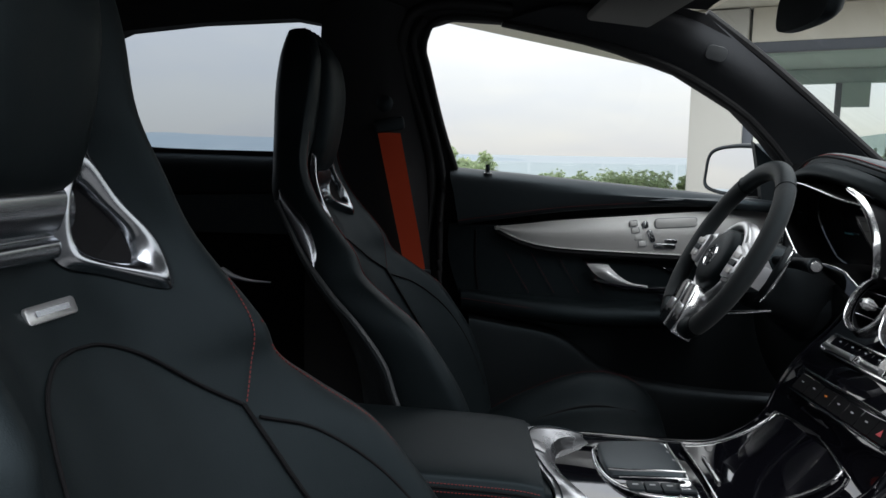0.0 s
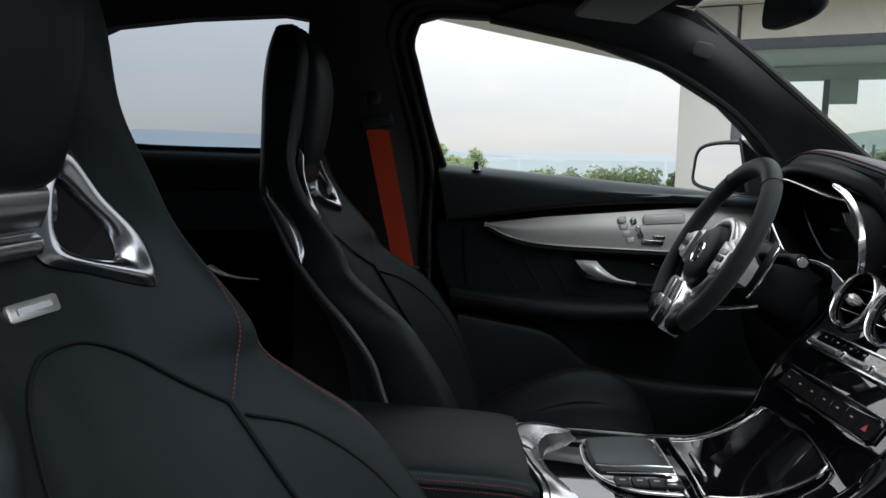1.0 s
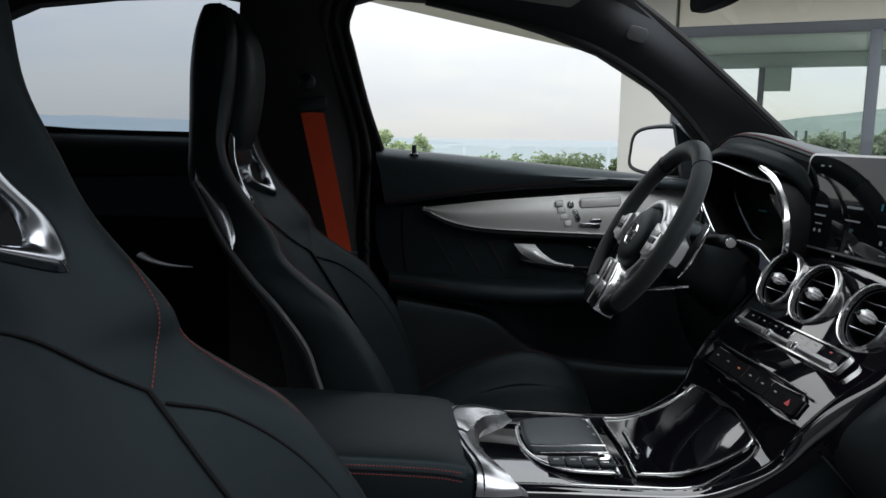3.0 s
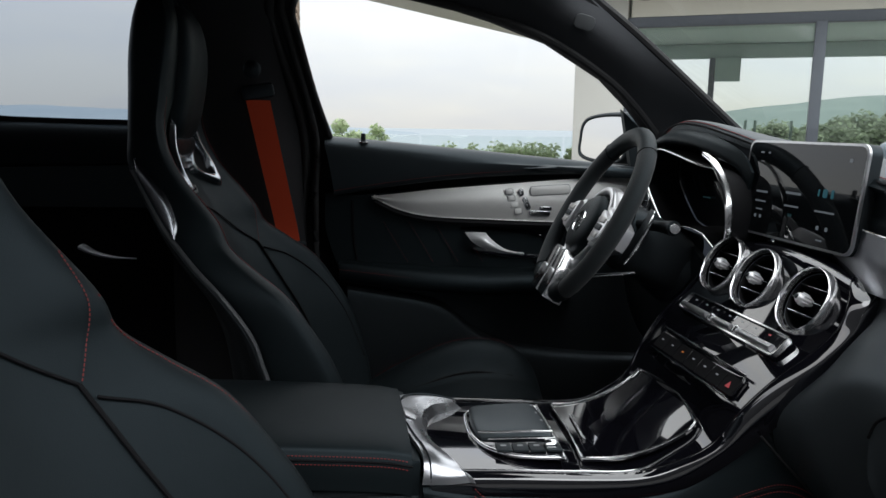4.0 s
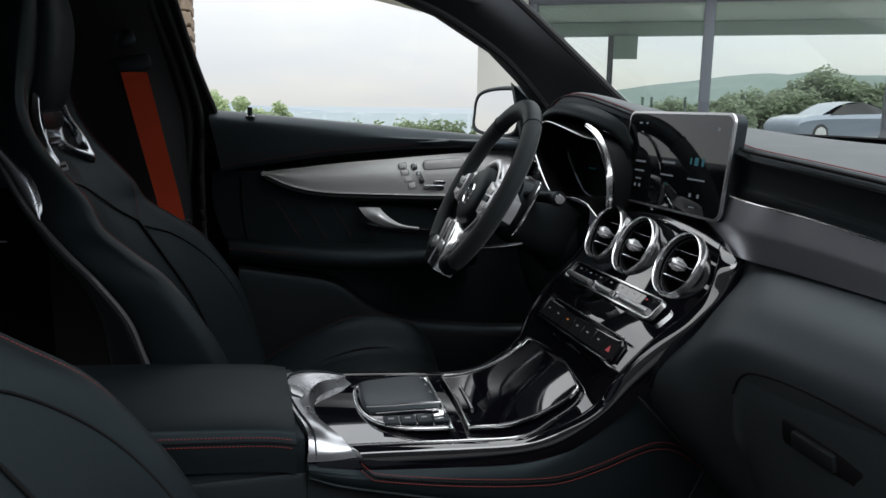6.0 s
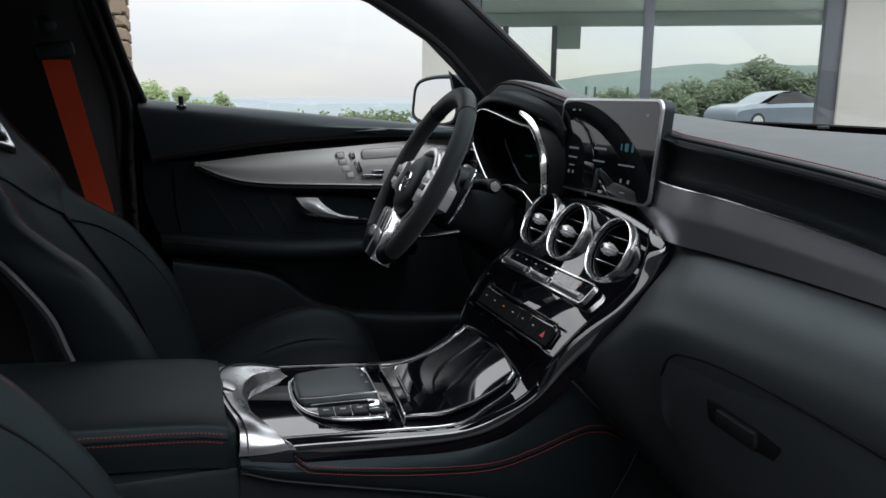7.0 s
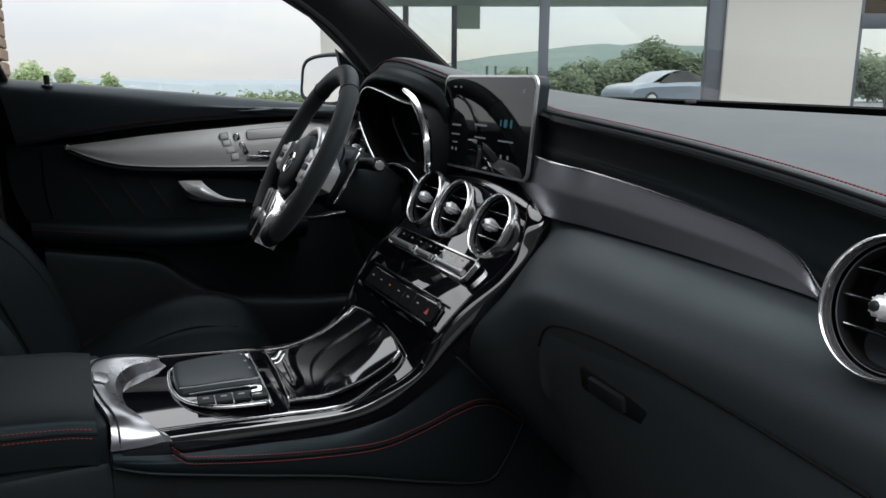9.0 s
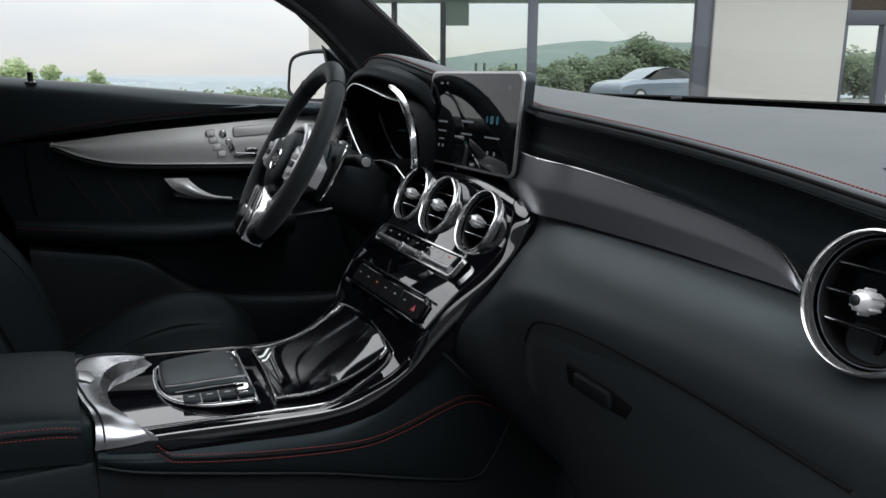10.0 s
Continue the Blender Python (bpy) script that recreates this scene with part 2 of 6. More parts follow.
def grid_of(rows, nu, nv, soft_v=True):
    a = np.array([spline(r, nu) for r in rows])
    if soft_v:
        return np.array([spline(a[:, j], nv) for j in range(nu)]).transpose(1, 0, 2)
    t = np.linspace(0, len(rows) - 1, nv)
    i = np.minimum(t.astype(int), len(rows) - 2)
    f = (t - i)[:, None, None]
    return a[i] * (1 - f) + a[i + 1] * f


def normals_of(g):
    du, dv = np.gradient(g, axis=1), np.gradient(g, axis=0)
    n = np.cross(du, dv)
    return n / (np.linalg.norm(n, axis=2, keepdims=True) + 1e-12)


def shell(name, g, thick, mat, parent=None, label="", inner=(0.1, -0.6, 1.25)):
    """A curved sheet with thickness: g is a grid of places, thick is laid along its normals."""
    nv, nu, _ = g.shape
    n = normals_of(g)
    # the thickness goes away from the middle of the cabin, the given face is the one that is seen
    away = -1.0 if (n * (np.array(inner) - g)).sum() > 0 else 1.0
    h = g + n * abs(thick) * away
    verts = np.vstack([g.reshape(-1, 3), h.reshape(-1, 3)])
    faces, m = [], nu * nv
    for j in range(nv - 1):
        for i in range(nu - 1):
            a = j * nu + i
            faces.append((a, a + 1, a + nu + 1, a + nu))
            faces.append((m + a, m + a + nu, m + a + nu + 1, m + a + 1))
    rim = [i for i in range(nu)] + [j * nu + nu - 1 for j in range(1, nv)] + [(nv - 1) * nu + i for i in range(nu - 2, -1, -1)] + [j * nu for j in range(nv - 2, 0, -1)]
    for a, b in zip(rim, rim[1:] + rim[:1]):
        faces.append((a, m + a, m + b, b))
    return put(name, verts, faces, mat, parent, True, label)


def sheet(name, rows, mat, parent=None, nu=24, nv=16, thick=0.006, label="", soft_v=True, inner=(0.1, -0.6, 1.25)):
    return shell(name, grid_of(rows, nu, nv, soft_v), thick, mat, parent, label, inner)


def loft(name, rings, mat, parent=None, nu=48, nv=40, label="", cap=True):
    """Closed cross-sections joined into one smooth body."""
    a = np.array([spline(r, nu, True) for r in rings])
    g = np.array([spline(a[:, j], nv) for j in range(nu)]).transpose(1, 0, 2)
    faces = [(j * nu + i, j * nu + (i + 1) % nu, (j + 1) * nu + (i + 1) % nu, (j + 1) * nu + i) for j in range(nv - 1) for i in range(nu)]
    verts = [*g.reshape(-1, 3)]
    if cap:
        for j in (0, nv - 1):
            verts.append(g[j].mean(0))
            c = len(verts) - 1
            faces += [(j * nu + i, j * nu + (i + 1) % nu, c) for i in range(nu)]
    return put(name, verts, faces, mat, parent, True, label, 60), g


def tube(name, pts, r, mat, parent=None, n=10, res=0, closed=False, label="", squash=1.0, up=(0, 0, 1)):
    p = spline(pts, res, closed) if res else np.array(pts, float)
    k = len(p)
    rr = np.interp(np.linspace(0, 1, k), np.linspace(0, 1, len(r)), r) if isinstance(r, (list, tuple)) else np.full(k, r)
    tan = np.roll(p, -1, 0) - np.roll(p, 1, 0) if closed else np.gradient(p, axis=0)
    tan /= np.linalg.norm(tan, axis=1, keepdims=True) + 1e-12
    s = np.cross(tan, up)
    s /= np.linalg.norm(s, axis=1, keepdims=True) + 1e-9
    t = np.cross(s, tan)
    an = np.arange(n) / n * 2 * np.pi
    v = p[:, None] + rr[:, None, None] * (s[:, None] * np.cos(an)[None, :, None] + squash * t[:, None] * np.sin(an)[None, :, None])
    faces = [(j * n + i, j * n + (i + 1) % n, ((j + 1) % k) * n + (i + 1) % n, ((j + 1) % k) * n + i) for j in range(k if closed else k - 1) for i in range(n)]
    if not closed:
        faces += [tuple(range(n)), tuple((k - 1) * n + i for i in range(n))]
    return put(name, v.reshape(-1, 3), faces, mat, parent, True, label)


def stitching(pts, parent, step=0.0046, size=0.0007, mat=None, name="stitching"):
    """A line of short raised threads."""
    p = spline(pts, 400)
    d = np.r_[0, np.cumsum(np.linalg.norm(np.diff(p, axis=0), axis=1))]
    verts, faces = [], []
    for s in np.arange(0, d[-1] - step, step):
        a, b = [np.array([np.interp(x, d, p[:, k]) for k in range(3)]) for x in (s, s + step * 0.62)]
        t = (b - a) / (np.linalg.norm(b - a) + 1e-12)
        u = np.cross(t, (0.3, 0.2, 0.93))
        u /= np.linalg.norm(u) + 1e-9
        w = np.cross(t, u)
        o = len(verts)
        for q in (a, b):
            verts += [q + size * u, q + size * w, q - size * u, q - size * w]
        faces += [(o, o + 1, o + 5, o + 4), (o + 1, o + 2, o + 6, o + 5), (o + 2, o + 3, o + 7, o + 6), (o + 3, o, o + 4, o + 7), (o, o + 1, o + 2, o + 3), (o + 4, o + 5, o + 6, o + 7)]
    return put(name, verts, faces, mat or M_RED, parent, False)


def block(name, size, m, mat, parent=None, bevel=0.004, label="", seg=2):
    bm = bmesh.new()
    bmesh.ops.create_cube(bm, size=1)
    for v in bm.verts:
        v.co = Vector((v.co.x * size[0], v.co.y * size[1], v.co.z * size[2]))
    bevel = min(bevel, 0.45 * min(size))
    bmesh.ops.bevel(bm, geom=list(bm.edges), offset=bevel, segments=seg, profile=0.5, affect="EDGES")
    bm.transform(m if isinstance(m, Matrix) else Matrix.Translation(m))
    return part(name, bm, mat, parent, label)


def plate(name, outline, m, depth, mat, parent=None, bevel=0.002, label=""):
    """A flat outline (2D) given depth along its local z, with softened edges, set at the pose m."""
    bm = bmesh.new()
    vs = [bm.verts.new((a, b, 0)) for a, b in outline]
    f = bm.faces.new(vs)
    f.normal_update()
    if f.normal.z < 0:
        f.normal_flip()
    top = bmesh.ops.extrude_face_region(bm, geom=[f])
    up = [v for v in top["geom"] if isinstance(v, bmesh.types.BMVert)]
    for v in up:
        v.co.z += depth
    if bevel:
        es = [e for e in bm.edges if all(v in up for v in e.verts)]
        bmesh.ops.bevel(bm, geom=es, offset=bevel, segments=2, profile=0.5, affect="EDGES")
    bm.transform(m)
    return part(name, bm, mat, parent, label)


def turned(name, profile, m, mat, parent=None, n=56, label=""):
    """A profile of (radius, height) turned round the local z axis, set at the pose m."""
    an = np.arange(n) / n * 2 * np.pi
    verts = [Vector((r * math.cos(a), r * math.sin(a), h)) for r, h in profile for a in an]
    k = len(profile)
    faces = [(j * n + i, j * n + (i + 1) % n, (j + 1) * n + (i + 1) % n, (j + 1) * n + i) for j in range(k - 1) for i in range(n)]
    return put(name, [m @ v for v in verts], faces, mat, parent, True, label, 50)


def rounded(w, h, r, n=5):
    out = []
    for cx, cy, a0 in ((w / 2 - r, h / 2 - r, 0), (-w / 2 + r, h / 2 - r, 90), (-w / 2 + r, -h / 2 + r, 180), (w / 2 - r, -h / 2 + r, 270)):
        for i in range(n + 1):
            a = radians(a0 + 90 * i / n)
            out.append((cx + r * math.cos(a), cy + r * math.sin(a)))
    return out


def facing(at, normal, upward=(0, 0, 1)):
    """A pose whose local z is the normal and whose local y is as near upward as can be."""
    z = Vector(normal).normalized()
    x = Vector(upward).cross(z).normalized()
    y = z.cross(x)
    m = Matrix((x, y, z)).transposed().to_4x4()
    m.translation = Vector(at)
    return m


# ---- ground, sea, distance ----
def ground_sheet():
    xs = [-4500, -1500, -400, -120, -40, -16, -6, 0, 6, 12, 20, 40, 120, 400, 1500, 4500]
    ys = [-4500, -400, -60, -20, -6, 0, 6, 12, 15, 19, 26, 40, 80]
    drop = [0, 0, 0, 0, 0, 0, 0, 0, 0, -0.4, -2.2, -6, -13]
    flat = [0, 0, 0, 0, 0, 0, 0, 0, 0, 0, 0, -0.5, -13]
    verts = [(x, y, d if x < 9 else f) for y, d, f in zip(ys, drop, flat) for x in xs]
    k = len(xs)
    faces = [(j * k + i, j * k + i + 1, (j + 1) * k + i + 1, (j + 1) * k + i) for j in range(len(ys) - 1) for i in range(k - 1)]
    tagged(put("ground", verts, faces, M_PAVE), "grey paved terrace falling away towards the sea", "ground", kind="structure")


ground_sheet()
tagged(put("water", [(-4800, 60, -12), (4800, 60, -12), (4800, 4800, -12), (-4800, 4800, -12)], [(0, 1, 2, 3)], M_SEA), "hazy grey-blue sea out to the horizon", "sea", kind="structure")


def ridge(name, x0, x1, y, base, tops, depth, mat, label, seed):
    rnd = random.Random(seed)
    n = 60
    h = spline([(i, t, 0) for i, t in enumerate(tops)], n)[:, 1]
    verts, faces = [], []
    for i in range(n):
        x = x0 + (x1 - x0) * i / (n - 1)
        hh = h[i] + rnd.uniform(-0.03, 0.03) * abs(h[i] - base)
        for dy, f in ((-depth, 0), (-depth * 0.6, 0.45), (-depth * 0.3, 0.8), (0, 1), (depth * 0.6, 0)):
            verts.append((x, y + dy, base + (hh - base) * f * (1 if f in (0, 1) else 1 + rnd.uniform(-0.06, 0.06))))
    for i in range(n - 1):
        for k in range(4):
            a = i * 5 + k
            faces.append((a, a + 5, a + 6, a + 1))
    return tagged(put(name, verts, faces, mat), label, "hills", kind="structure")


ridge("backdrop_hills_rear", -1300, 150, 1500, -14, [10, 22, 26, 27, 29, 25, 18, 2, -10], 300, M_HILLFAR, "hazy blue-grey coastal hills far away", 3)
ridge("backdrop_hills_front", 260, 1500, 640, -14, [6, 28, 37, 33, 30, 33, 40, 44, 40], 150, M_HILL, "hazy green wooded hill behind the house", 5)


# ---- plants ----
def leafy(name, at, size, leaves, seed, label, category, mat=M_LEAF, leaf=0.05):
    """A trunk with limbs and a crown of many small leaves."""
    rnd = random.Random(seed)
    ob = thing(name, label, category, at)
    top = size[2]
    limbs = bmesh.new()

    def limb(a, b, r0, r1):
        a, b = Vector(a), Vector(b)
        m = (b - a).to_track_quat("Z", "Y").to_matrix().to_4x4()
        m.translation = (a + b) / 2
        bmesh.ops.create_cone(limbs, cap_ends=True, segments=7, radius1=r0, radius2=r1, depth=(b - a).length, matrix=m)

    limb((0, 0, -0.02), (0.05, 0, top * 0.35), top * 0.035, top * 0.025)
    tips = []
    for i in range(9):
        a = i * 0.7 + rnd.random()
        r = rnd.uniform(0.25, 0.8)
        tip = (size[0] * 0.5 * r * math.cos(a), size[1] * 0.5 * r * math.sin(a), top * rnd.uniform(0.5, 0.88))
        limb((0.05, 0, top * 0.3), tip, top * 0.02, top * 0.006)
        tips.append(tip)
    part("trunk", limbs, M_BARK, ob)
    verts, faces = [], []
    clumps = [(Vector(t), rnd.uniform(0.5, 1.0)) for t in tips]
    for i in range(26):
        a, r, z = rnd.uniform(0, 6.3), math.sqrt(rnd.random()), rnd.random()
        clumps.append((Vector((size[0] * 0.5 * r * math.cos(a), size[1] * 0.5 * r * math.sin(a), top * (0.25 + 0.65 * z * (1 - 0.45 * r)))), rnd.uniform(0.4, 1.0)))
    for i in range(leaves):
        c, s = clumps[rnd.randrange(len(clumps))]
        d = Vector((rnd.gauss(0, 1), rnd.gauss(0, 1), rnd.gauss(0, 0.8))).normalized() * (rnd.random() ** 0.4) * s * size[0] * 0.16
        p = c + d
        if p.z < 0.02:
            continue
        face = Vector((rnd.gauss(0, 0.6), rnd.gauss(0, 0.6) - 0.3, 1)).normalized()
        u = face.cross(Vector((rnd.gauss(0, 1), rnd.gauss(0, 1), rnd.gauss(0, 1)))).normalized()
        w = face.cross(u) * leaf * 0.6
        o = len(verts)
        verts += [p - u * leaf, p + w, p + u * leaf, p - w]
        faces.append((o, o + 1, o + 2, o + 3))
    put("crown", verts, faces, mat, ob, False)
    return ob


leafy("bush", (0.25, 13.0, 0), (1.5, 1.2, 1.33), 6000, 1, "rounded green garden bush at the terrace edge", "bush", leaf=0.045)
leafy("bush", (-0.8, 13.3, 0), (1.6, 1.2, 1.60), 6000, 2, "tall rounded green garden bush at the terrace edge", "bush", leaf=0.045)
leafy("bush", (2.2, 13.0, -0.02), (1.3, 1.0, 0.90), 4600, 4, "low clipped green bush at the terrace edge", "bush", leaf=0.042)
leafy("bush", (3.3, 13.0, -0.02), (1.5, 1.0, 0.94), 4600, 6, "low clipped green bush at the terrace edge", "bush", leaf=0.042)
leafy("bush", (4.4, 13.1, -0.02), (1.4, 1.0, 0.86), 4600, 7, "low clipped green bush at the terrace edge", "bush", leaf=0.042)
for i, (x, y, w, h) in enumerate(((27.5, 29, 6.0, 3.7), (24.2, 31, 5, 2.7), (21.0, 31, 5, 2.1), (32, 29, 7, 3.6), (40, 29, 8, 3.2))):
    leafy("tree", (x, y, 0), (w, w, h - 0.9), 17000, 20 + i, "broad green tree behind the glass house", "tree", M_TREE, 0.12)


# ---- glass fence along the terrace ----
def glass_fence():
    ob = thing("glass_fence", "frameless clear glass balustrade along the terrace edge", "fence", (0, 11.4, 0))
    for i in range(7):
        block("glass_panel", (1.16, 0.012, 1.0), (-1.6 + i * 1.2, 0, 0.52), M_GLASS, ob, 0.002)
    block("base_rail", (8.6, 0.06, 0.05), (2.0, 0, 0.025), M_STEEL, ob, 0.005)


glass_fence()

# ---- house: a facade line with glass bands, a wall and a flat roof ----
FU, FN, FO = Vector((0.873, -0.487, 0)).normalized(), Vector((0.487, 0.873, 0)).normalized(), Vector((3.56, 8.19, 0))


def fpose(u, v, z):
    m = Matrix((FU, FN, Vector((0, 0, 1)))).transposed().to_4x4()
    m.translation = FO + FU * u + FN * v + Vector((0, 0, z))
    return m


def house():
    ob = thing("house", "modern flat-roofed cream house with tall green-tinted glass walls", "house")
    block("wall", (0.62, 0.4, 2.9), fpose(-0.30, 0.2, 1.45), M_WALL, ob, 0.01, "cream rendered end wall")
    block("wall", (1.56, 0.5, 2.9), fpose(5.12, 0.25, 1.45), M_WALL, ob, 0.01, "broad cream rendered wall pier")
    block("wall", (9.0, 0.3, 0.40), fpose(4.55, 0.20, 2.71), M_SOFFIT, ob, 0.01, "cream band above the glass")
    for i, (u0, u1) in enumerate(((0.0, 4.28), (5.93, 10.0))):
        w = thing("window", "", "")
        w.parent = ob
        mid = (u0 + u1) / 2
        block("frame_top", (u1 - u0 + 0.04, 0.12, 0.12), fpose(mid, 0.12, 2.45), M_STEEL, w, 0.005)
        block("frame_bottom", (u1 - u0 + 0.04, 0.12, 0.08), fpose(mid, 0.12, 0.04), M_STEEL, w, 0.005)
        posts = (0.06, 2.165, 4.24) if i == 0 else (5.90, 6.44, 8.4, 9.9)
        for k, u in enumerate(posts):
            block("mullion", (0.20 if (i == 0 and k == 2) else 0.12, 0.14, 2.4), fpose(u, 0.12, 1.20), M_STEEL, w, 0.005)
        if i == 1:
            # Lowered header of this window: grey band under a dark brown one.
            block("header_band", (u1 - u0, 0.16, 0.17), fpose(mid, 0.12, 1.83), M_STEEL, w, 0.01, "grey lower band of the window header")
            block("header_band", (u1 - u0, 0.10, 0.50), fpose(mid, 0.12, 2.16), M_BARK, w, 0.01, "dark brown upper band of the window header")
        for a, b in zip(posts[:-1], posts[1:]):
            block("pane", (b - a - 0.12, 0.012, 2.3), fpose((a + b) / 2, 0.13, 1.22), M_HOUSEGLASS, w, 0.002).visible_shadow = False
    # the far side of the room stands open to the view behind
    block("ceiling", (11.0, 6.2, 0.08), fpose(4.6, 3.35, 2.85), M_CEIL, ob, 0.01, "grey-green flat ceiling of the glass room")
    block("beam", (11.0, 0.18, 0.26), fpose(4.6, 6.3, 2.67), M_CEIL, ob, 0.01)
    for u in (-0.2, 0.78, 6.9, 9.8):
        block("post", (0.11, 0.11, 2.54), fpose(u, 6.2, 1.27), M_STEEL, ob, 0.005)
    # Green-grey upper block of the column beside the thin post.
    block("column_block", (0.46, 0.14, 0.44), fpose(1.065, 6.2, 2.32), M_CEIL, ob, 0.008)
    block("back_pane", (10.6, 0.012, 2.6), fpose(4.6, 6.32, 1.33), M_HOUSEGLASS, ob, 0.002).visible_shadow = False
    # Short thin posts stand in for reflections in the house glass.
    for u in (1.45, 1.62, 2.25):
        block("reflection_post", (0.05, 0.05, 1.35), fpose(u, 6.0, 0.69), M_CEIL, ob, 0.005)
    # Unseen floor, made cream to bounce light up onto the ceiling.
    block("bounce_floor", (11.0, 6.6, 0.03), fpose(4.6, 3.3, 0.016), M_SOFFIT, ob, 0.004)
    # roof: its open edge runs out from the wall towards the sea
    bm = bmesh.new()
    lo = [bm.verts.new((x, y, 2.92)) for x, y in ((-1.2, 8.3), (5.9, 16.66), (6.9, 13.76), (16.5, 8.4), (14.57, 1.25), (2.35, 8.07))]
    f = bm.faces.new(lo)
    up = bmesh.ops.extrude_face_region(bm, geom=[f])
    for v in up["geom"]:
        if isinstance(v, bmesh.types.BMVert):
            v.co.z += 0.42
    part("roof", bm, M_SOFFIT, ob, "flat cream roof with a deep overhang", False)


house()
# Unseen wall, added to keep low sky off the gloss and seats.
tagged(block("shade_wall", (16, 0.3, 3.3), (1.0, -4.3, 1.65), M_SHADEWALL, None, 0.02), "unseen dark grey wall added to block low sky beside the car", "wall", kind="structure")


def stone_pillar():
    ob = thing("stone_pillar", "brown rough stone pillar at the terrace edge", "pillar", (-0.60, 5.85, 0))
    block("core", (0.56, 0.5, 2.92), (0, 0, 1.46), M_MORTAR, ob, 0.01)
    rnd = random.Random(8)
    shapes = []
    for k in range(8):
        bm = bmesh.new()
        bmesh.ops.create_cube(bm, size=1)
        for v in bm.verts:
            v.co += Vector((rnd.uniform(-0.05, 0.05), rnd.uniform(-0.05, 0.05), rnd.uniform(-0.08, 0.08)))
        bmesh.ops.bevel(bm, geom=list(bm.edges), offset=0.1, segments=1, affect="EDGES")
        me = bpy.data.meshes.new("stone")
        bm.to_mesh(me)
        bm.free()
        me.materials.append(M_STONE)
        shapes.append(me)
    z = 0.0
    while z < 2.85:
        h = min(rnd.uniform(0.07, 0.13), 2.92 - z)
        for side in (0, 1):
            x, end = -0.3, 0.3
            while x < end - 0.03:
                w = min(rnd.uniform(0.12, 0.26), end - x)
                s = new("stone", rnd.choice(shapes))
                s.parent = ob
                if side == 0:
                    s.location, s.scale = (x + w / 2, -0.255, z + h / 2), (w - 0.012, 0.08, h - 0.012)
                else:
                    s.location, s.scale = (0.285, x + w / 2, z + h / 2), (0.08, w - 0.012, h - 0.012)
                x += w
        z += h


stone_pillar()


def parked_car():
    ob = thing("parked_car", "silver-blue coupe parked behind the glass house", "car", (21.0, 22.4, 0))
    lower = [(-2.35, 0.30), (-2.32, 0.78), (-1.9, 0.93), (-1.2, 1.0), (0, 1.03), (1.3, 1.05), (2.0, 1.02), (2.4, 0.93), (2.42, 0.35)]
    p = spline([(a, b, 0) for a, b in lower], 30)
    verts = [(q[0], y * (0.97 if k in (0, 4) else 1), 0.25 + (q[1] - 0.25) * f) for k, (y, f) in enumerate(((-0.80, 1.0), (-0.92, 0.8), (0, 1.02), (0.92, 0.8), (0.80, 1.0))) for q in p]
    order = [1, 0, 2, 4, 3]
    faces = []
    for a, b in zip(order[:-1], order[1:]):
        faces += [(a * 30 + i, a * 30 + i + 1, b * 30 + i + 1, b * 30 + i) for i in range(29)]
    base = len(verts)
    for k in (1, 3):
        for i in range(30):
            verts.append((verts[k * 30 + i][0], verts[k * 30 + i][1], 0.25))
    for n, k in enumerate((1, 3)):
        faces += [(k * 30 + i, k * 30 + i + 1, base + n * 30 + i + 1, base + n * 30 + i) for i in range(29)]
    put("body", verts, faces, M_SILVERCAR, ob, True)
    roof = spline([(-1.25, 1.0, 0), (-0.4, 1.40, 0), (0.45, 1.47, 0), (1.2, 1.30, 0), (1.95, 1.04, 0)], 20)
    put("roof", [(q[0], y, q[1] - d) for y, d in ((-0.62, 0.03), (0, 0), (0.62, 0.03)) for q in roof], [(k * 20 + i, k * 20 + i + 1, (k + 1) * 20 + i + 1, (k + 1) * 20 + i) for k in (0, 1) for i in range(19)], M_SILVERCAR, ob)
    for s in (-1, 1):
        outline = [(-1.0, 1.02), (-0.35, 1.35), (0.45, 1.42), (1.1, 1.27), (1.6, 1.06)]
        v = [(a, s * (0.66 if b > 1.1 else 0.82), b) for a, b in outline]
        put("side_window", v + [(a, s * 0.80, 0.99) for a, _ in outline], [(i, i + 1, i + 6, i + 5) for i in range(4)], M_SCREEN, ob, False)
        for x in (-1.45, 1.5):
            wheel = turned("wheel", [(0.0, -0.11), (0.2, -0.11), (0.33, -0.10), (0.35, 0), (0.33, 0.10), (0.2, 0.11), (0.0, 0.11)], pose(x, s * 0.82, 0.35, 90, 0, 0), M_TYRE, ob, 28)
            turned("rim", [(0.0, 0.06), (0.2, 0.09), (0.23, 0.12), (0.0, 0.125)], pose(x, s * 0.82, 0.35, 90 * s * -1 + 0, 0, 0), M_SATIN, wheel, 20)


parked_car()


# ---- car shell ----
def side_y(z):
    return 0.72 - 0.45 * (z - 1.12)


FRONT_WIN = [(0.012, 1.128), (-0.02, 1.22), (-0.052, 1.34), (-0.062, 1.385), (-0.045, 1.430), (0.0, 1.443), (0.115, 1.438), (0.235, 1.415), (0.359, 1.384), (0.49, 1.343), (0.631, 1.270), (0.712, 1.206), (0.772, 1.148), (0.775, 1.07), (0.604, 1.077), (0.30, 1.104)]
REAR_WIN = [(-0.27, 1.16), (-0.228, 1.40), (-0.252, 1.425), (-0.33, 1.437), (-0.53, 1.426), (-0.69, 1.408), (-0.85, 1.345), (-1.0, 1.24), (-1.05, 1.19), (-0.64, 1.163)]


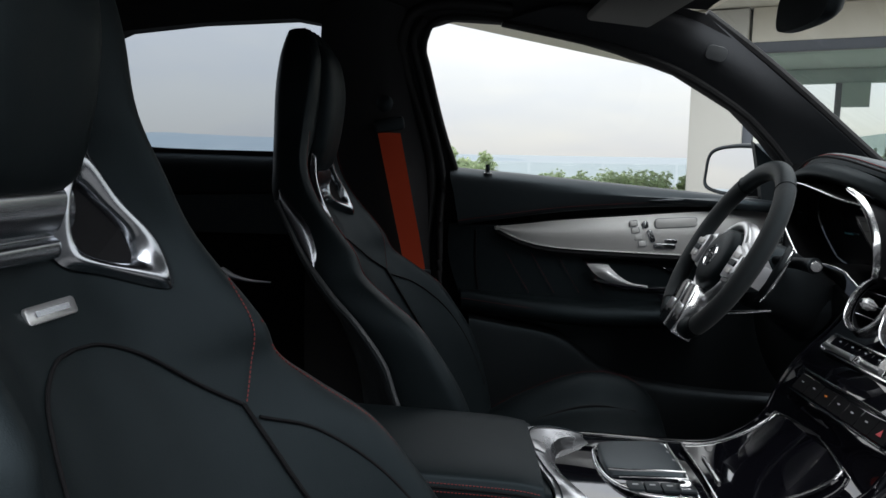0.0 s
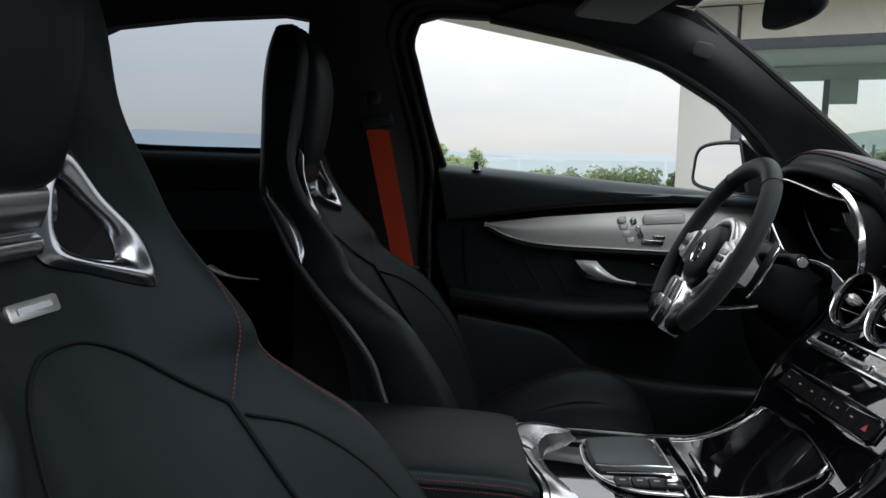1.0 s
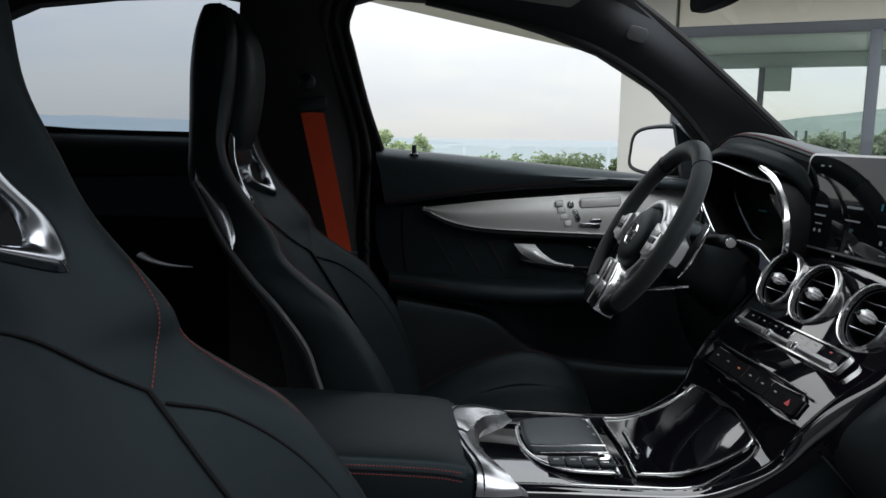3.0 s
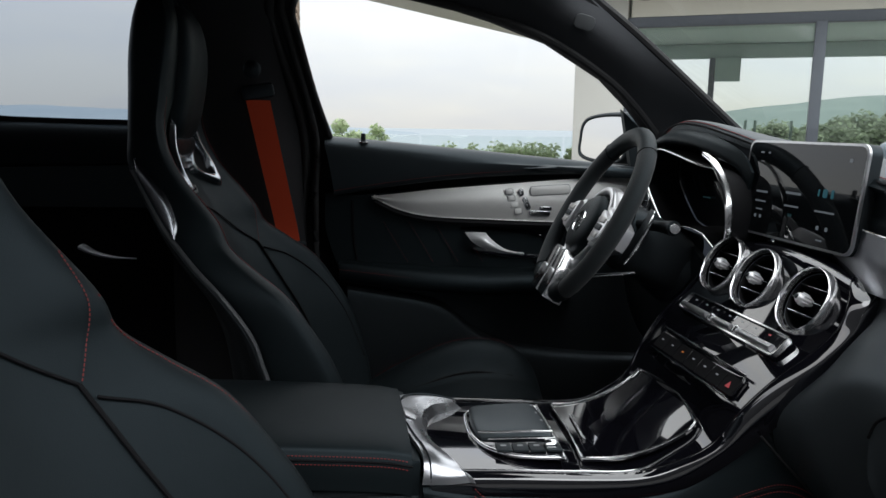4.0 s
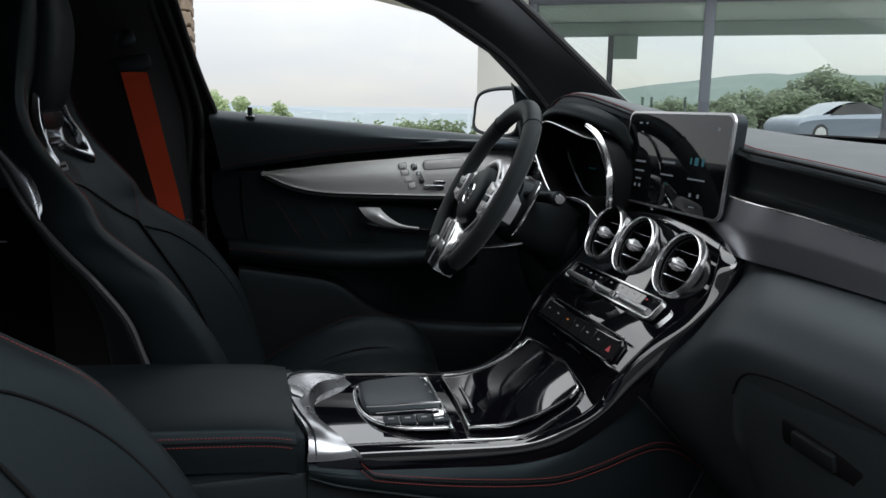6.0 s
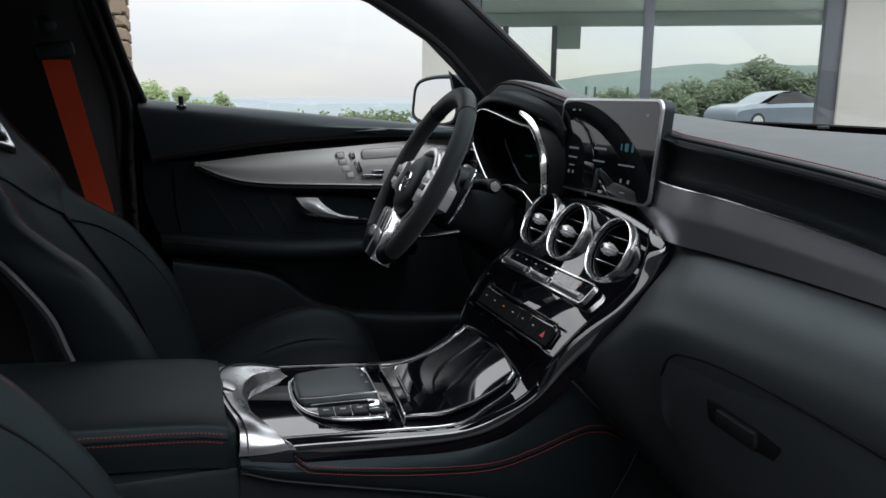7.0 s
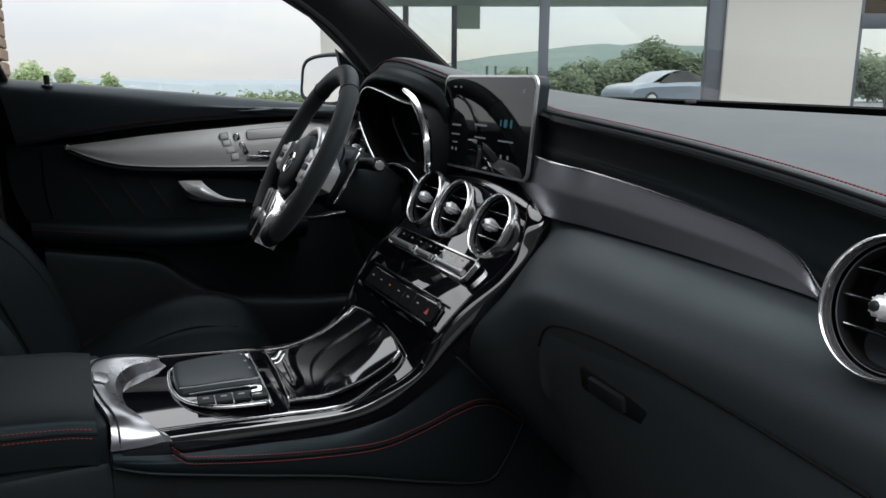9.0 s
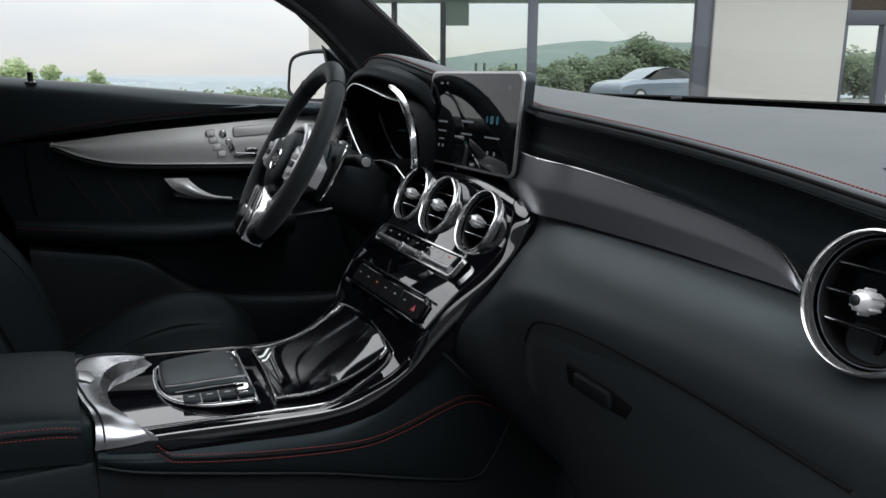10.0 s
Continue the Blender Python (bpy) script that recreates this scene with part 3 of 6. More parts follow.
def side_wall():
    """The left flank above the sill, with its two window openings cut through it."""
    bm = bmesh.new()

    def loop(pts):
        vs = [bm.verts.new((x, side_y(z), z)) for x, z in pts]
        return [bm.edges.new((a, b)) for a, b in zip(vs, vs[1:] + vs[:1])]

    outer = [(-1.5, 0.95), (-0.6, 0.95), (0.2, 0.95), (0.9, 0.95), (0.9, 1.155), (0.715, 1.325), (0.52, 1.46), (0.4, 1.485), (0.0, 1.49), (-0.6, 1.475), (-1.2, 1.40), (-1.5, 1.30)]
    edges = loop(outer) + loop(FRONT_WIN) + loop(REAR_WIN)
    fill = bmesh.ops.triangle_fill(bm, edges=edges, use_beauty=True)
    faces = [f for f in fill["geom"] if isinstance(f, bmesh.types.BMFace)]

    def inside(p, poly):
        hit = False
        for (x0, z0), (x1, z1) in zip(poly, poly[1:] + poly[:1]):
            if (z0 > p[1]) != (z1 > p[1]) and p[0] < (x1 - x0) * (p[1] - z0) / (z1 - z0) + x0:
                hit = not hit
        return hit

    kill = [f for f in faces if inside((f.calc_center_median().x, f.calc_center_median().z), FRONT_WIN) or inside((f.calc_center_median().x, f.calc_center_median().z), REAR_WIN)]
    bmesh.ops.delete(bm, geom=kill, context="FACES")
    ex = bmesh.ops.extrude_face_region(bm, geom=list(bm.faces))
    for v in ex["geom"]:
        if isinstance(v, bmesh.types.BMVert):
            v.co.y += 0.05
    return bm


car = thing("car_body", "dark car body shell seen from inside, black lining and pillars", "car")
part("side_frame", side_wall(), M_LINING, car, smooth=False)
for nm, win, mt in (("front_window_glass", FRONT_WIN, M_GLASS), ("rear_window_glass", REAR_WIN, M_TINTED)):
    put(nm, [(x, side_y(z) + 0.03, z) for x, z in win], [tuple(range(len(win)))], mt, car, False).visible_shadow = False
# rubber seals round the front opening
tube("window_seal", [(x, side_y(z) - 0.004, z) for x, z in FRONT_WIN[:12]], 0.007, M_RUBBER, car, 8, 60)
tube("door_seal", [(-0.075, 0.715, 0.75), (-0.062, 0.715, 0.9), (-0.045, 0.70, 1.13), (-0.10, 0.62, 1.34), (-0.108, 0.585, 1.40), (-0.08, 0.565, 1.452), (0.0, 0.555, 1.468), (0.12, 0.56, 1.46)], 0.012, M_RUBBER, car, 10, 60)
tube("door_seal", [(0.0, 0.70, 0.45), (-0.02, 0.70, 0.75), (-0.022, 0.70, 1.0), (-0.02, 0.695, 1.13), (-0.072, 0.615, 1.34), (-0.084, 0.585, 1.40), (-0.06, 0.567, 1.442)], 0.008, M_RUBBER, car, 10, 60)
# roof lining, floor and closing walls
sheet("roof_lining", [[(-1.5, 0.50, 1.36), (-0.9, 0.565, 1.44), (-0.2, 0.56, 1.474), (0.25, 0.555, 1.475), (0.52, 0.555, 1.465)],
                      [(-1.5, 0.45, 1.41), (-0.9, 0.46, 1.485), (-0.2, 0.45, 1.515), (0.25, 0.45, 1.512), (0.53, 0.45, 1.475)],
                      [(-1.5, 0, 1.45), (-0.9, 0, 1.52), (-0.2, 0, 1.545), (0.25, 0, 1.535), (0.56, 0, 1.48)],
                      [(-1.5, -0.45, 1.41), (-0.9, -0.46, 1.485), (-0.2, -0.45, 1.515), (0.25, -0.45, 1.512), (0.53, -0.45, 1.475)],
                      [(-1.5, -0.60, 1.36), (-0.9, -0.60, 1.43), (-0.2, -0.60, 1.46), (0.25, -0.60, 1.46), (0.52, -0.60, 1.45)]], M_LINING, car, 30, 24, 0.02)
block("floor_pan", (2.7, 1.5, 0.03), (-0.25, 0, 0.335), M_CARPET, car, 0.005, "black carpeted floor")
block("bulkhead", (0.03, 1.5, 0.70), (1.14, 0, 0.70), M_DEEP, car, 0.005)
block("rear_wall", (0.03, 1.5, 1.05), (-1.52, 0, 0.86), M_LINING, car, 0.005)
block("sill", (2.6, 0.12, 0.16), (-0.2, -0.74, 0.36), M_PLASTIC, car, 0.02)
block("outer_flank", (3.0, 0.03, 0.80), (-0.05, 0.93, 0.65), M_CARPAINT, car, 0.01)
block("quarter_panel", (1.1, 0.04, 1.05), (-0.98, -0.76, 0.86), M_LINING, car, 0.01)
# A-pillar trim from the roof to the dash, with its oval emblem plate
ap_low = [(0.10, 1.437), (0.235, 1.413), (0.359, 1.388), (0.49, 1.347), (0.631, 1.273), (0.712, 1.212), (0.777, 1.152)]
ap_hi = [(0.30, 1.486), (0.42, 1.482), (0.522, 1.462), (0.634, 1.384), (0.724, 1.314), (0.82, 1.236), (0.925, 1.150)]
sheet("pillar_trim", [[(x, side_y(z) - 0.006, z) for x, z in ap_low],
                      [((x + a) / 2, side_y((z + b) / 2) - 0.035, (z + b) / 2) for (x, z), (a, b) in zip(ap_low, ap_hi)],
                      [(x, 0.585 + 0.012 * i / 6, z) for i, (x, z) in enumerate(ap_hi)]], M_PILLAR, car, 40, 12, 0.008, "dark grey fabric windscreen pillar trim")
tube("windscreen_seal", [(x + 0.012, 0.60, z + 0.004) for x, z in ap_hi[2:]], 0.010, M_RUBBER, car, 8, 30)
tube("pillar_seal", [(x, side_y(z) - 0.012, z - 0.004) for x, z in ap_low], 0.008, M_RUBBER, car, 8, 40)
plate("emblem_plate", rounded(0.044, 0.030, 0.011), facing((0.548, 0.566, 1.380), (-0.1, -0.9, -0.30), (0.25, 0, 1)), 0.003, M_PIPING, car, 0.001)
# windscreen, its black border and the scuttle
put("windscreen", [(0.53, 0.60, 1.466), (0.56, 0, 1.49), (0.53, -0.60, 1.466), (1.12, -0.66, 1.065), (1.22, 0, 1.06), (1.12, 0.66, 1.065)], [(0, 1, 4, 5), (1, 2, 3, 4)], M_WSCREEN, car, False).visible_shadow = False
sheet("windscreen_border", [[(1.05, 0.62, 1.070), (1.12, 0.3, 1.066), (1.15, 0, 1.066), (1.12, -0.4, 1.066), (1.05, -0.74, 1.070)],
                            [(1.03, 0.62, 1.104), (1.09, 0.3, 1.100), (1.12, 0, 1.100), (1.09, -0.4, 1.100), (1.02, -0.74, 1.102)]], M_DEEP, car, 24, 3, 0.004)
block("pillar_base", (0.5, 0.02, 0.66), (-0.05, 0.768, 0.70), M_DEEP, car, 0.004)
# B-pillar trim
sheet("pillar_trim", [[(-0.33, 0.66, 0.40), (-0.20, 0.60, 0.40), (-0.05, 0.64, 0.40), (-0.01, 0.72, 0.40)],
                      [(-0.33, 0.66, 0.80), (-0.22, 0.63, 0.80), (-0.08, 0.64, 0.80), (-0.04, 0.71, 0.80)],
                      [(-0.32, 0.68, 1.10), (-0.23, 0.63, 1.10), (-0.12, 0.63, 1.10), (-0.05, 0.70, 1.12)],
                      [(-0.29, 0.61, 1.30), (-0.23, 0.60, 1.30), (-0.15, 0.60, 1.30), (-0.09, 0.63, 1.30)],
                      [(-0.27, 0.56, 1.46), (-0.22, 0.54, 1.47), (-0.15, 0.535, 1.47), (-0.10, 0.555, 1.46)]], M_LINING, car, 18, 30, 0.01, "black door pillar trim")

# ---- rear door, seen past the seats ----
rd = thing("rear_door", "black rear door panel with grey insert and chrome handle", "car door")
sheet("upper_panel", [[(-1.4, 0.70, 1.19), (-0.9, 0.715, 1.172), (-0.30, 0.715, 1.156)], [(-1.4, 0.675, 1.15), (-0.9, 0.69, 1.14), (-0.30, 0.69, 1.13)], [(-1.4, 0.68, 1.07), (-0.9, 0.70, 1.065), (-0.30, 0.70, 1.07)]], M_PLASTIC, rd, 20, 12, 0.01)
sheet("insert", [[(-1.4, 0.71, 1.055), (-0.9, 0.715, 1.052), (-0.30, 0.715, 1.066)], [(-1.4, 0.71, 0.98), (-0.9, 0.715, 0.975), (-0.30, 0.715, 0.968)]], M_DASH, rd, 20, 6, 0.01, "dark grey leather door insert")
sheet("lower_panel", [[(-1.4, 0.735, 0.97), (-0.30, 0.735, 0.965)], [(-1.4, 0.735, 0.8), (-0.30, 0.735, 0.8)], [(-1.4, 0.72, 0.4), (-0.30, 0.72, 0.4)]], M_DEEP, rd, 10, 12, 0.01)
# Pale satin instead of chrome: the bright reflection is in the colour.
tube("handle", [(-0.53, 0.70, 0.885), (-0.50, 0.69, 0.872), (-0.46, 0.69, 0.862), (-0.415, 0.70, 0.857)], [0.014, 0.011, 0.007, 0.003], M_KNOB, rd, 10, 20, label="chrome handle", squash=0.5)

# ---- driver's door ----
dd = thing("front_door", "black leather driver door panel with aluminium trim and red stitching", "car door")
sill = [(0.0, 1.129), (0.15, 1.117), (0.30, 1.104), (0.45, 1.091), (0.604, 1.077), (0.80, 1.058)]
red = [(0.02, 1.000), (0.12, 1.016), (0.273, 1.036), (0.466, 1.049), (0.66, 1.052), (0.80, 1.047)]
sheet("upper_panel", [[(x, 0.735, z + 0.004) for x, z in sill], [(x, 0.712, z) for x, z in sill], [(x, 0.690, z - 0.018) for x, z in sill],
                      [((a + c) / 2, 0.686, (b + d) / 2) for (a, b), (c, d) in zip(sill, red)], [(x, 0.692, z + 0.004) for x, z in red], [(x, 0.706, z - 0.002) for x, z in red]], M_DOOR, dd, 40, 24, 0.008)
stitching([(x, 0.6895, z + 0.010) for x, z in red], dd)
ttop = [(0.105, 0.996), (0.20, 1.006), (0.273, 1.014), (0.442, 1.027), (0.597, 1.039), (0.72, 1.044), (0.80, 1.046)]
tbot = [(0.112, 0.993), (0.171, 0.966), (0.25, 0.950), (0.407, 0.942), (0.544, 0.937), (0.70, 0.932), (0.80, 0.930)]
sheet("trim_strip", [[(x, 0.716, z) for x, z in ttop], [((a + c) / 2, 0.705, (b + d) / 2) for (a, b), (c, d) in zip(ttop, tbot)], [(x, 0.709, z) for x, z in tbot]], M_TRIM, dd, 50, 14, 0.006, "curved brushed aluminium trim strip")
tube("trim_edge", [(x, 0.7085, z - 0.001) for x, z in tbot], 0.0012, M_TRIM, dd, 8, 60)
# Dark tube put in as the shade below the trim strip.
tube("trim_shadow", [(x, 0.712, z - 0.010) for x, z in tbot], 0.008, M_DEEP, dd, 8, 60, squash=0.8)
sheet("middle_panel", [[(0.0, 0.728, 1.00), (0.12, 0.726, 1.0), (0.45, 0.726, 1.03), (0.80, 0.726, 1.05)], [(0.0, 0.728, 0.92), (0.12, 0.728, 0.92), (0.45, 0.732, 0.92), (0.80, 0.732, 0.92)], [(0.03, 0.728, 0.82), (0.12, 0.728, 0.82), (0.45, 0.732, 0.80), (0.80, 0.732, 0.80)]], M_LEATHER, dd, 20, 12, 0.01)
for x in (0.13, 0.19, 0.25, 0.31):
    tube("quilt_seam", [(x, 0.7255, 0.935), (x + 0.06, 0.7265, 0.835)], 0.0007, M_LEATHER, dd, 6)
    stitching([(x + 0.004, 0.7245, 0.935), (x + 0.064, 0.7255, 0.835)], dd, 0.006, 0.0004)
tube("panel_seam", [(0.062, 0.726, 0.985), (0.064, 0.727, 0.9), (0.072, 0.727, 0.845)], 0.003, M_DEEP, dd, 6, 12)
# armrest, swept up at its front
sheet("armrest", [[(0.03, 0.73, 0.845), (0.25, 0.73, 0.828), (0.45, 0.73, 0.822), (0.60, 0.73, 0.83)], [(0.03, 0.70, 0.842), (0.25, 0.665, 0.823), (0.45, 0.655, 0.818), (0.60, 0.67, 0.826)],
                  [(0.03, 0.69, 0.82), (0.25, 0.648, 0.80), (0.45, 0.638, 0.792), (0.60, 0.655, 0.80)], [(0.03, 0.70, 0.80), (0.25, 0.665, 0.778), (0.45, 0.66, 0.768), (0.60, 0.68, 0.77)], [(0.03, 0.73, 0.795), (0.25, 0.73, 0.77), (0.45, 0.73, 0.76), (0.60, 0.73, 0.76)]], M_LEATHER, dd, 30, 24, 0.008)
stitching([(0.03, 0.690, 0.829), (0.25, 0.651, 0.809), (0.45, 0.641, 0.802), (0.58, 0.655, 0.808)], dd)
# lower panel with the raised pocket
pock = [(0.05, 0.79), (0.13, 0.776), (0.23, 0.758), (0.285, 0.735), (0.339, 0.690), (0.395, 0.655), (0.47, 0.634), (0.62, 0.612), (0.80, 0.60)]
sheet("lower_panel", [[(x, 0.735, 0.80) for x, z in pock], [(x, 0.728, 0.60) for x, z in pock], [(x, 0.71, 0.36) for x, z in pock]], M_PLASTIC, dd, 20, 10, 0.01)
sheet("door_pocket", [[(x, 0.725, z) for x, z in pock], [(x, 0.700, z - 0.006) for x, z in pock], [(x, 0.688, z - 0.03) for x, z in pock], [(x, 0.685, 0.5 * z + 0.20) for x, z in pock], [(x, 0.70, 0.40) for x, z in pock]], M_PLASTIC, dd, 40, 24, 0.01)
# inner handle in its gloss bowl
sheet("handle_bowl", [[(0.318, 0.724, 0.918), (0.40, 0.724, 0.915), (0.50, 0.724, 0.905), (0.55, 0.724, 0.88)], [(0.322, 0.748, 0.895), (0.40, 0.760, 0.89), (0.50, 0.760, 0.88), (0.55, 0.745, 0.868)], [(0.345, 0.724, 0.868), (0.40, 0.724, 0.856), (0.48, 0.724, 0.848), (0.55, 0.724, 0.852)]], M_GLOSS, dd, 20, 12, -0.006)
hg = [[(0.328, 0.722, 0.910), (0.345, 0.705, 0.888), (0.375, 0.698, 0.872), (0.415, 0.700, 0.862), (0.470, 0.708, 0.8565)],
      [(0.350, 0.714, 0.911), (0.365, 0.692, 0.897), (0.388, 0.688, 0.881), (0.42, 0.694, 0.868), (0.470, 0.706, 0.8585)],
      [(0.378, 0.718, 0.909), (0.382, 0.702, 0.902), (0.400, 0.698, 0.886), (0.426, 0.700, 0.871), (0.470, 0.708, 0.8600)]]
# Handle uses the pale knob colour to hold the sky's reflection.
sheet("handle", [[(x - 0.004, y - 0.012, z + 0.002) for x, y, z in r] for r in hg], M_KNOB, dd, 24, 10, 0.006, "curved chrome inner door handle")
block("window_switch", (0.05, 0.03, 0.008), pose(0.512, 0.68, 0.842, 12, 0, 8), M_GLOSS, dd, 0.003)
block("window_switch", (0.040, 0.008, 0.006), pose(0.515, 0.664, 0.845, 12, 0, 8), M_CHROME, dd, 0.002)
# lock pin with its ring
pin = turned("lock_pin", [(0.0, 0.0), (0.0055, 0.0), (0.0055, 0.016), (0.0045, 0.019), (0, 0.019)], pose(0.086, 0.703, 1.120), M_PLASTIC, dd, 20)
turned("lock_ring", [(0.006, 0.0), (0.011, 0.0), (0.011, 0.003), (0.006, 0.004)], pose(0.086, 0.703, 1.118), M_CHROME, pin, 24)
# seat memory buttons: a leaning plate with small keys, and the seat-shaped switch
SWITCHES = [("memory_button", 0.017, 0.0125, 0.002, 0.428 + 0.004 * i * (1 + i * 0.3), 1.008 - 0.0155 * i, -0.15, M_TRIM) for i in range(4)]
SWITCHES += [("seat_switch", 0.011, 0.015, 0.004, 0.456, 1.006, -0.25, M_CHROME), ("seat_switch", 0.011, 0.030, 0.005, 0.470, 0.980, -0.45, M_CHROME),
             ("seat_switch", 0.050, 0.010, 0.0045, 0.503, 0.957, 0.05, M_CHROME), ("seat_switch", 0.028, 0.008, 0.0035, 0.517, 0.9685, 0.05, M_CHROME),
             ("seat_heat_switch", 0.096, 0.021, 0.006, 0.527, 1.012, -0.06, M_TRIM)]
for name, w, h, r, x, z, lean, mat in SWITCHES:
    y = 0.705 if name == "seat_switch" else 0.7058
    sw_ = plate(name, rounded(w, h, r), facing((x, y, z), (0, -1, 0.04), (lean, 0, 1)), 0.0012, mat, dd, 0.0005)
    plate("switch_gap", rounded(w + 0.0022, h + 0.0022, r + 0.001), facing((x, y + 0.0002, z), (0, -1, 0.04), (lean, 0, 1)), 0.0007, M_STEEL, sw_, 0)
# outside mirror on the door
mi = thing("door_mirror", "black door mirror with chrome-edged mirror glass", "mirror")
MM = facing((0.732, 0.925, 1.130), (-0.95, -0.31, 0.03))
ring = [(-0.105, -0.05), (-0.112, 0.0), (-0.100, 0.045), (-0.055, 0.064), (0.04, 0.070), (0.098, 0.060), (0.104, 0.0), (0.085, -0.055), (0.0, -0.066)]
ho = [[tuple(MM @ Vector((x * k, y * k, z))) for x, y in ring] for k, z in ((0.87, -0.004), (0.90, 0.003), (1.0, -0.004), (1.02, -0.04), (0.85, -0.09), (0.5, -0.115))]
loft("housing", ho, M_PLASTIC, mi, 44, 22, "black mirror housing")
plate("mirror_glass", [(p[0], p[1]) for p in spline([(x * 0.86, y * 0.84, 0) for x, y in ring], 40, True)], MM @ pose(0, 0, -0.003), 0.0035, M_MIRROR, mi, 0, "mirror glass showing pale sky")
block("mirror_foot", (0.05, 0.14, 0.04), (0.80, 0.80, 1.09), M_PLASTIC, mi, 0.012)
# black triangle panel in the window's front corner
put("corner_panel", [(0.70, 0.715, 1.20), (0.79, 0.72, 1.12), (0.79, 0.73, 1.05), (0.735, 0.73, 1.06), (0.70, 0.735, 1.205), (0.79, 0.745, 1.125), (0.79, 0.75, 1.05), (0.735, 0.75, 1.06)], [(0, 1, 2, 3), (4, 5, 6, 7), (0, 1, 5, 4), (1, 2, 6, 5), (2, 3, 7, 6), (3, 0, 4, 7)], M_PLASTIC, mi, False)

# ---- seat belt ----
sb = thing("seat_belt", "red-orange seat belt hanging on the door pillar", "seat belt")
sheet("webbing", [[(-0.158, 0.588, 1.205), (-0.110, 0.597, 1.205)], [(-0.126, 0.590, 1.05), (-0.080, 0.598, 1.05)], [(-0.097, 0.588, 0.91), (-0.053, 0.596, 0.91)], [(-0.070, 0.57, 0.75), (-0.03, 0.58, 0.75)]], M_BELT, sb, 6, 24, 0.0016)
block("upper_guide", (0.066, 0.02, 0.03), pose(-0.134, 0.596, 1.222, 0, -10, 8), M_PLASTIC, sb, 0.008)
turned("anchor_bolt", [(0.0, 0), (0.016, 0), (0.018, 0.006), (0.012, 0.012), (0, 0.013)], facing((-0.142, 0.568, 1.265), (0, -1, 0)), M_PLASTIC, sb, 24)
block("lower_guide", (0.066, 0.012, 0.012), pose(-0.073, 0.584, 0.905, 0, 0, 8), M_PLASTIC, sb, 0.003)
# buckles by the tunnel
bu = thing("belt_buckle", "black seat belt buckle with a red release button", "seat belt")
block("case", (0.03, 0.022, 0.07), pose(0.012, 0.19, 0.700, 0, -12, 0), M_PLASTIC, bu, 0.006)
block("button", (0.020, 0.014, 0.010), pose(0.006, 0.19, 0.730, 0, -12, 0), M_HAZARD, bu, 0.003)


# ---- seats (built for the driver's side about its own middle, then copied) ----
# height, front middle x, front edge x, back x, half width
BACK = [(0.50, -0.04, 0.080, -0.05, 0.235), (0.58, -0.065, 0.070, -0.055, 0.242), (0.65, -0.09, 0.058, -0.062, 0.246), (0.73, -0.12, 0.036, -0.075, 0.248), (0.78, -0.14, 0.016, -0.090, 0.248), (0.83, -0.16, -0.014, -0.108, 0.246),
        (0.885, -0.185, -0.055, -0.148, 0.240), (0.925, -0.203, -0.105, -0.190, 0.222), (0.96, -0.220, -0.140, -0.225, 0.200), (1.00, -0.240, -0.152, -0.256, 0.188), (1.08, -0.262, -0.180, -0.285, 0.170), (1.14, -0.268, -0.200, -0.290, 0.150),
        (1.20, -0.248, -0.214, -0.292, 0.128), (1.27, -0.240, -0.220, -0.290, 0.120), (1.325, -0.242, -0.230, -0.284, 0.108), (1.36, -0.252, -0.243, -0.276, 0.092), (1.378, -0.262, -0.258, -0.272, 0.070)]


BASE = BACK


def leaning(shift, lean, narrow):
    """The same back with its lower half slid forward and its upper flanks made shallower."""
    rows = []
    for z, xc, xe, xb, w in BASE:
        d = shift * min(1, max(0, (1.08 - z) / 0.08)) + lean * max(0, 1.0 - z)
        k = narrow * max(0, 1 - abs(z - 1.12) / 0.20)
        rows.append((z, xc + d, xe + d - k, xb + d, w))
    return rows


def back_ring(z, xc, xe, xb, w):
    right = [(xc + 0.004, 0.18), (xc + (xe - xc) * 0.16, 0.40), (xc + (xe - xc) * 0.58, 0.68), (xe - 0.006, 0.86), (xe - 0.012, 0.97), (xe - 0.35 * (xe - xb), 1.0), (xb + 0.008, 0.985), (xb - 0.012, 0.90), (min(xb - 0.03, xc - 0.02), 0.5)]
    pts = [(xc, 0.0, z)] + [(x, w * f, z) for x, f in right] + [(min(xb - 0.035, xc - 0.035), 0.0, z)] + [(x, -w * f, z) for x, f in reversed(right)]
    return pts


def front_x(y, z):
    """Depth of the backrest's front at a place beside its middle line and a height."""
    zs = [b[0] for b in BACK]
    xc, xe, w = (np.interp(z, zs, [b[k] for b in BACK]) for k in (1, 2, 4))
    f = min(abs(y) / w, 0.97)
    return float(np.interp(f, [0, 0.18, 0.40, 0.68, 0.86, 0.97], [xc, xc + 0.004, xc + (xe - xc) * 0.16, xc + (xe - xc) * 0.58, xe - 0.006, xe - 0.012]))


def on_front(path, lift=0.0):
    return [(front_x(y, z) + lift, y, z) for y, z in path]


